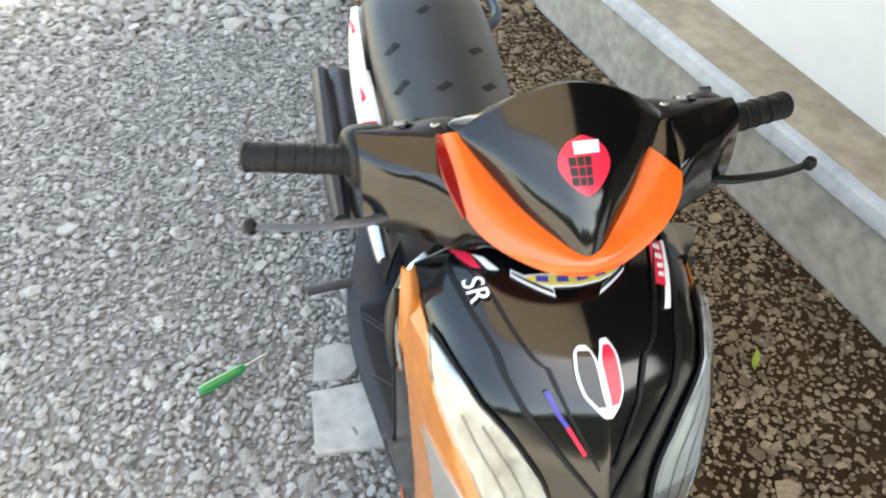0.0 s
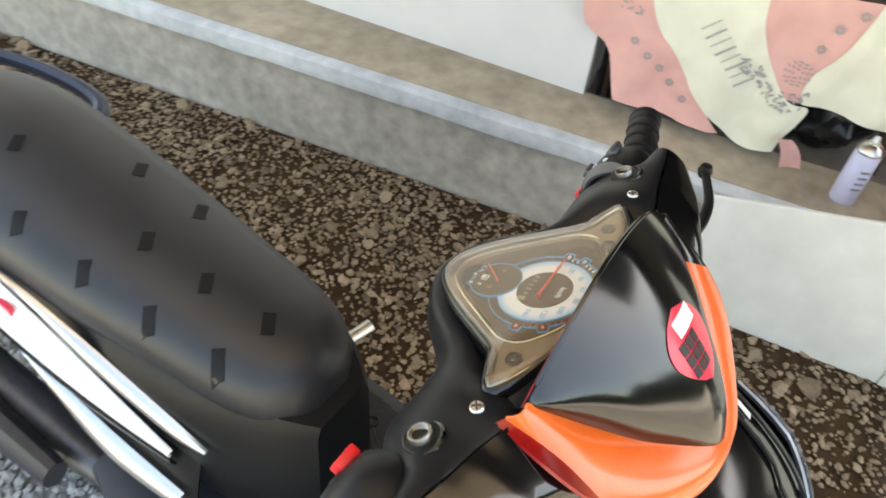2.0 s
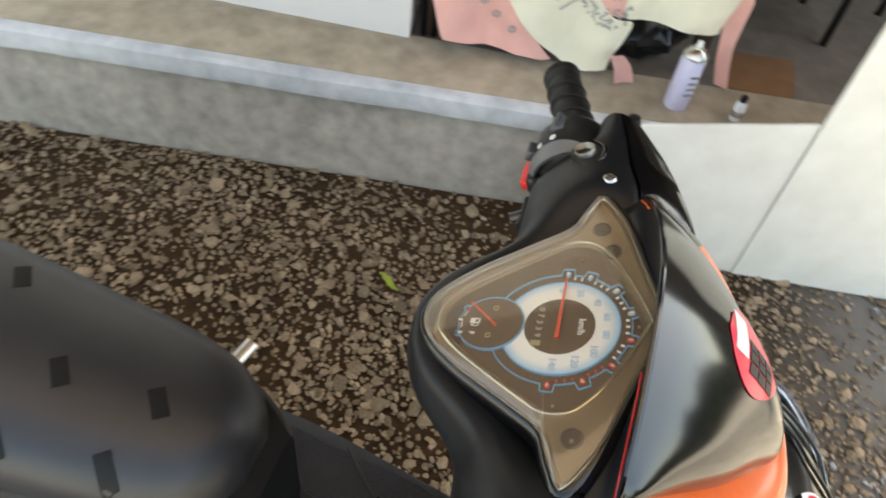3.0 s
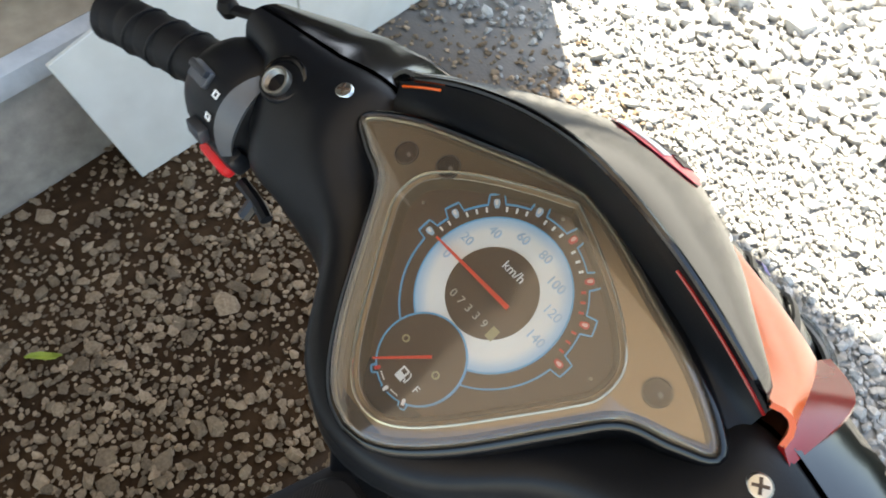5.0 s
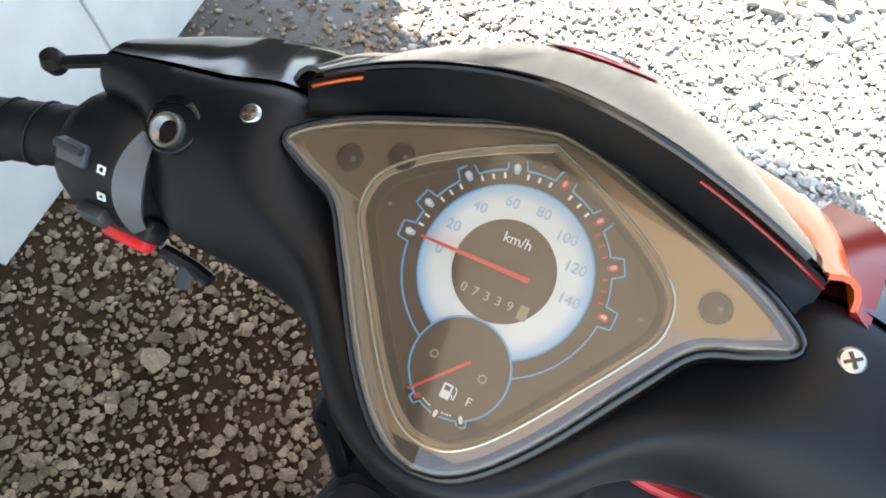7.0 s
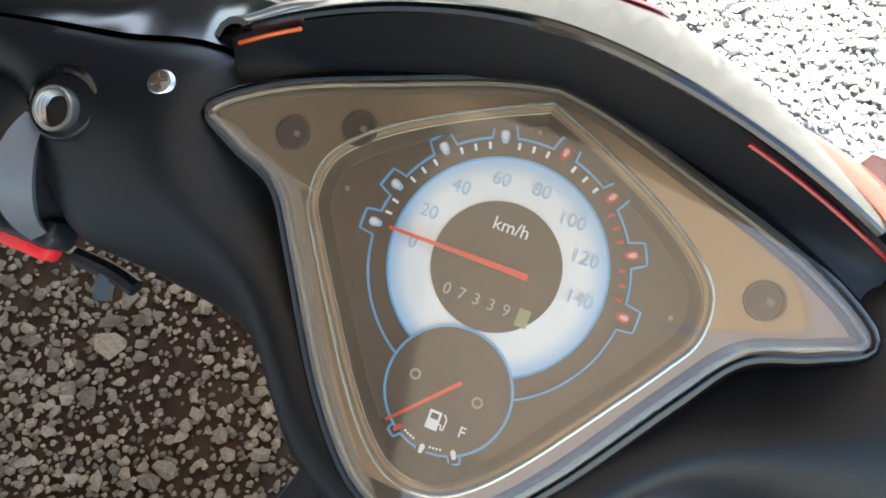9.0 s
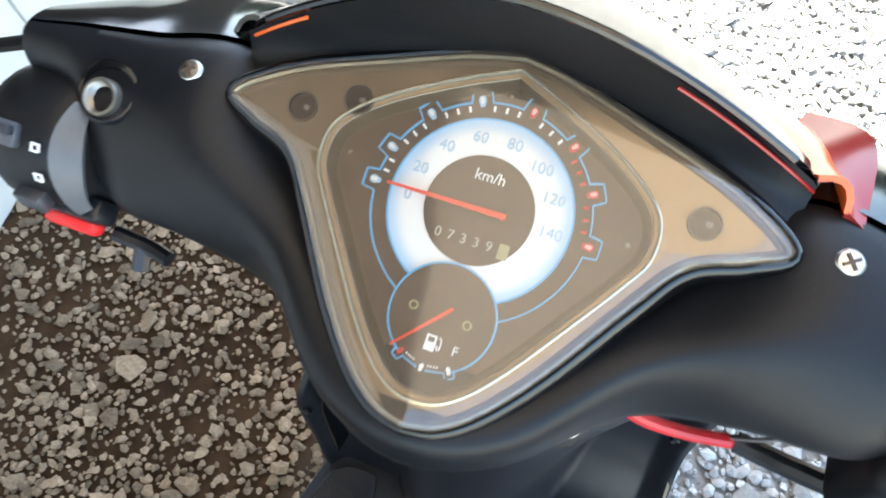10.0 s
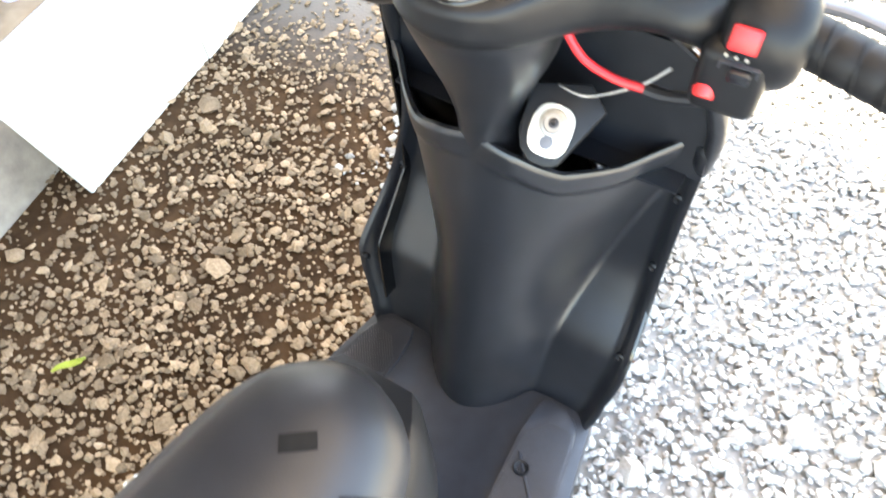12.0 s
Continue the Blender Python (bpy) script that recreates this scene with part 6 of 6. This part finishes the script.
def build_cloth_table():
    """Low table behind the wall's corner, a printed cloth hanging down its front."""
    pink = material("pink_cloth", (0.77, 0.41, 0.36), 0.85, vary=0.12, scale=14, bump=0.2, bump_scale=700)
    cream = material("cream_cloth", (0.74, 0.7, 0.56), 0.85, vary=0.1, scale=12, bump=0.2, bump_scale=700)
    grey = material("grey_print", (0.35, 0.34, 0.33), 0.85)
    wood = material("dark_wood", (0.07, 0.04, 0.025), 0.5, vary=0.3, scale=30)
    table = tagged(empty("low_table"), "dark low table standing on the porch under a cloth", "table")
    part("tabletop", box(0.27, -0.42, 0.76, 0.85, 0.40, 0.79, 0.004), wood, table, m=KERB)
    for x, y in ((0.29, -0.4), (0.29, 0.36), (0.8, -0.4), (0.8, 0.36)):
        part("table_leg", box(x, y, 0.322, x + 0.04, y + 0.04, 0.759, 0.004), wood, table, m=KERB)
    cloth = tagged(empty("tablecloth"), "pink and cream printed cloth hanging off the table", "cloth")

    def fold_x(y, z):
        t = (0.8 - z) / 0.45
        return 0.212 - 0.03 * t + 0.012 * math.sin(y * 30 + 3.0 * z) * (0.3 + t) + 0.016 * noise.noise((y * 9, z * 6, 0)) + 0.008 * noise.noise((y * 22, z * 17, 2))

    def sheet(name, left, right, mat, label="", out=0.0):
        """One field of the hanging cloth between two edges of (y, z)."""
        la, ra = smooth_line(left, 6), smooth_line(right, 6)
        rows = []
        for (y0, z0), (y1, z1) in zip(la, ra):
            rows.append([(fold_x(y0 + (y1 - y0) * t, z0 + (z1 - z0) * t) - out, y0 + (y1 - y0) * t, z0 + (z1 - z0) * t) for t in np.linspace(0, 1, 22)])
        return part(name, grid_skin(rows, 0.0012), mat, cloth, label, m=KERB, sharp=80)

    sheet("pink_side", [(0.5, 0.8), (0.484, 0.6), (0.4, 0.52), (0.36, 0.42), (0.345, 0.385)], [(0.35, 0.8), (0.276, 0.63), (0.2, 0.555), (0.12, 0.459), (0.04, 0.368)], pink, "pale pink side of the cloth")
    sheet("cream_side", [(0.36, 0.8), (0.286, 0.63), (0.212, 0.555), (0.13, 0.459), (0.056, 0.4), (-0.004, 0.362), (-0.06, 0.36)], [(0.05, 0.8), (0.032, 0.694), (-0.01, 0.61), (-0.08, 0.53), (-0.149, 0.507), (-0.12, 0.43), (-0.109, 0.377)], cream, "cream side of the cloth", 0.004)
    sheet("pink_fold", [(0.11, 0.8), (0.075, 0.7), (0.02, 0.61), (-0.06, 0.525)], [(-0.24, 0.8), (-0.22, 0.74), (-0.2, 0.66), (-0.16, 0.53)], pink, "pink middle of the cloth", 0.002)
    sheet("cream_fold", [(-0.2, 0.8), (-0.17, 0.689), (-0.12, 0.6), (-0.12, 0.53), (-0.179, 0.52)], [(-0.345, 0.8), (-0.36, 0.75), (-0.394, 0.644), (-0.385, 0.57), (-0.373, 0.515)], cream, "cream printed front of the cloth", 0.006)
    sheet("pink_corner", [(-0.105, 0.44), (-0.13, 0.39), (-0.14, 0.347)], [(-0.14, 0.44), (-0.175, 0.4), (-0.195, 0.352)], pink, "pink hanging corner", 0.035)
    sheet("pink_end", [(-0.33, 0.8), (-0.37, 0.64), (-0.387, 0.493), (-0.42, 0.367)], [(-0.345, 0.8), (-0.424, 0.637), (-0.43, 0.486), (-0.455, 0.366)], pink, "pink end of the cloth", 0.003)

    def print_at(y, z, bm, turn=0.0):
        m = KERB @ Matrix.Translation((fold_x(y, z) - 0.011, y, z)) @ Matrix.Rotation(radians(-90), 4, "Y") @ Matrix.Rotation(turn, 4, "Z")
        return part("cloth_print", bm, grey, cloth, m=m)

    def flower(size):
        spots = [(0.62 * size * math.cos(a), 0.62 * size * math.sin(a)) for a in np.linspace(0, 2 * math.pi, 6, endpoint=False)]
        return join(*[ring(circle(0.34 * size, 8, *p), circle(0.17 * size, 8, *p), 0, 0.001) for p in spots])

    def leaf(size):
        return prism([(-size, 0), (-0.3 * size, 0.42 * size), (size, 0.05 * size), (-0.2 * size, -0.38 * size)], 0, 0.001)

    for y, z in ((0.286, 0.543), (0.247, 0.512), (0.21, 0.479), (0.163, 0.449), (0.33, 0.575), (-0.13, 0.73), (-0.11, 0.675), (-0.17, 0.77)):
        print_at(y, z, flower(0.0125))
    for k in range(8):
        print_at(0.155 - 0.018 * k, 0.665 - 0.018 * k, box(-0.0012 * (1 + k % 2), -0.028, 0, 0.0012 * (1 + k % 2), 0.028, 0.001), 0.75)
    for k in range(70):
        t = random.random()
        y, z = 0.05 - 0.19 * t, 0.6 - 0.075 * math.sin(2.2 * t) + random.uniform(-0.026, 0.026)
        print_at(y, z, leaf(random.uniform(0.005, 0.0095)), random.uniform(0, 6.28))
    for ring_size, count in ((0.012, 5), (0.022, 9), (0.031, 13)):
        for a in np.linspace(0, 2 * math.pi, count, endpoint=False):
            print_at(-0.085 + ring_size * math.cos(a), 0.6 + ring_size * math.sin(a), leaf(0.006), a)
    for k in range(24):
        y, z = 0.36 + random.uniform(-0.03, 0.05), 0.69 + random.uniform(-0.05, 0.06)
        print_at(y, z, leaf(random.uniform(0.005, 0.009)), random.uniform(0, 6.28))
    chair = tagged(empty("folded_chair"), "black metal chair legs beside the wall corner", "chair")
    for y in (0.375, 0.405):
        part("chair_leg", tube([(0.29, y, 0.325), (0.285, y + 0.01, 0.6), (0.29, y + 0.01, 0.8)], 0.008, 10, 3), RUBBER, chair, m=KERB)
    stool = tagged(empty("black_stool"), "black metal stool standing in the dark porch", "stool")
    part("stool_seat", box(0.6, -1.15, 0.76, 0.92, -0.83, 0.79, 0.008), RUBBER, stool, m=KERB)
    for x, y in ((0.61, -1.13), (0.61, -0.86), (0.89, -1.13), (0.89, -0.86)):
        part("stool_leg", tube([(x, y, 0.324), (x, y, 0.765)], 0.012, 10, 2), RUBBER, stool, m=KERB)
    card = material("brown_cardboard", (0.24, 0.12, 0.055), 0.8, vary=0.2, scale=20)
    flat = prism([(0.248, -0.47), (0.243, -0.675), (0.46, -0.725), (0.45, -0.5)], 0.323, 0.335, 0.002)
    tagged(part("cardboard_sheet", flat, card, m=KERB), "flattened brown cardboard lying on the porch floor", "cardboard")
    # Black lump fills in the darkness of the opening below the table.
    bag = bmesh.new()
    bmesh.ops.create_icosphere(bag, subdivisions=4, radius=1.0)
    for v in bag.verts:
        d = 1 + 0.25 * noise.noise(v.co * 2.2) + 0.1 * noise.noise(v.co * 6)
        v.co = Vector((0.42 + 0.13 * v.co.x * d, -0.23 + 0.13 * v.co.y * d, 0.43 + 0.11 * max(v.co.z * d, -0.95)))
    tagged(part("under_table_dark", bag, material("under_table_black", (0.01, 0.01, 0.011), 0.3), m=KERB), "crumpled black lump standing in for the darkness under the table", "bag")


def build_cans():
    lilac = material("lilac_can_paint", (0.62, 0.6, 0.78), 0.35, vary=0.08, scale=40)
    can = tagged(empty("spray_can"), "pale lilac spray paint can standing on the ledge", "spray can")
    m = Matrix.Translation((1.448, -0.29, 0.3415))
    part("can_body", lathe([(0, 0), (0.031, 0), (0.0325, 0.004), (0.0325, 0.15), (0.031, 0.155), (0, 0.155)], 32), lilac, can, m=m)
    part("can_shoulder", lathe([(0.033, 0.152), (0.0335, 0.156), (0.032, 0.159), (0.024, 0.17), (0.014, 0.176), (0.013, 0.18), (0, 0.18)], 32), STEEL, can, m=m)
    part("spray_nozzle", lathe([(0, 0.178), (0.0075, 0.178), (0.0075, 0.192), (0.006, 0.195), (0, 0.195)], 16), WHITE_GLOSS, can, m=m)
    for k in range(4):
        part("label_bar", box(-0.0335, -0.012, 0.05 + k * 0.018, -0.0322, 0.012, 0.056 + k * 0.018), SILVER, can, m=m @ Matrix.Rotation(0.5, 4, "Z"))
    bottle = tagged(empty("small_bottle"), "small white bottle with a black cap on the ledge", "bottle")
    m = Matrix.Translation((1.448, -0.452, 0.3415))
    part("bottle_body", lathe([(0, 0), (0.015, 0), (0.016, 0.002), (0.016, 0.05), (0.013, 0.056), (0.008, 0.058), (0, 0.058)], 24), WHITE_GLOSS, bottle, m=m)
    part("bottle_cap", lathe([(0, 0.057), (0.0095, 0.057), (0.0095, 0.072), (0.008, 0.074), (0, 0.074)], 20), RUBBER, bottle, m=m)
    part("bottle_label", lathe([(0.0163, 0.014), (0.0166, 0.015), (0.0166, 0.03), (0.0163, 0.031)], 24), SILVER, bottle, m=m)
    red = material("rust_red_paint", (0.35, 0.07, 0.04), 0.6, vary=0.25)
    tagged(part("wall_bracket", box(-0.02, -0.035, -0.02, 0.0, 0.035, 0.05, 0.005), red, m=KERB @ Matrix.Translation((0.24, 0.87, 0.65))), "rust-red bracket fixed to the house wall", "bracket")


def build_ground_things():
    slab_mat = material("stained_cement_tile", (0.5, 0.47, 0.42), 0.8, vary=0.25, scale=25, second=(0.25, 0.24, 0.23), bump=0.2)
    slab = prism([(-0.325, 0.262), (-0.02, 0.245), (-0.015, 0.42), (-0.2, 0.44), (-0.32, 0.437)], 0.002, 0.024, 0.002)
    tagged(part("cement_tile", slab, slab_mat), "stained pale cement tile lying on the gravel", "tile")
    scrap = prism([(-0.315, 0.47), (-0.23, 0.462), (-0.2, 0.49), (-0.19, 0.56), (-0.24, 0.585), (-0.3, 0.57)], 0.004, 0.02, 0.002)
    tagged(part("broken_tile", scrap, slab_mat), "broken dirty piece of cement tile on the gravel", "tile")
    driver = tagged(empty("screwdriver"), "screwdriver with a translucent green handle on the gravel", "screwdriver")
    a, b, c = Vector((-0.588, 0.48, 0.032)), Vector((-0.478, 0.537, 0.034)), Vector((-0.42, 0.572, 0.03))
    green = material("green_handle_plastic", (0.012, 0.24, 0.06), 0.25, vary=0.15, coat=0.4)
    part("handle", tube([a, a.lerp(b, 0.2), a.lerp(b, 0.6), a.lerp(b, 0.85), b], [0.011, 0.0145, 0.0125, 0.0135, 0.008], 8, 3), green, driver)
    part("shaft", tube([b, c], [0.0035, 0.003], 8, 2), STEEL, driver)
    leaf_mat = material("yellow_green_leaf", (0.32, 0.38, 0.05), 0.6, vary=0.2)
    rows = [[(0.844 + s * w + k * 0.02, 0.316 + k * 0.03, 0.022 + 0.006 * abs(s) + 0.004 * math.sin(k * 3)) for s in (-1, -0.5, 0, 0.5, 1)] for k, w in ((-1, 0.001), (-0.5, 0.009), (0, 0.012), (0.5, 0.008), (1, 0.001))]
    tagged(part("fallen_leaf", grid_skin(rows, 0.0006), leaf_mat), "small yellow-green fallen leaf on the gravel", "leaf")


build_boards()
build_cloth_table()
build_cans()
build_ground_things()

build_gravel()
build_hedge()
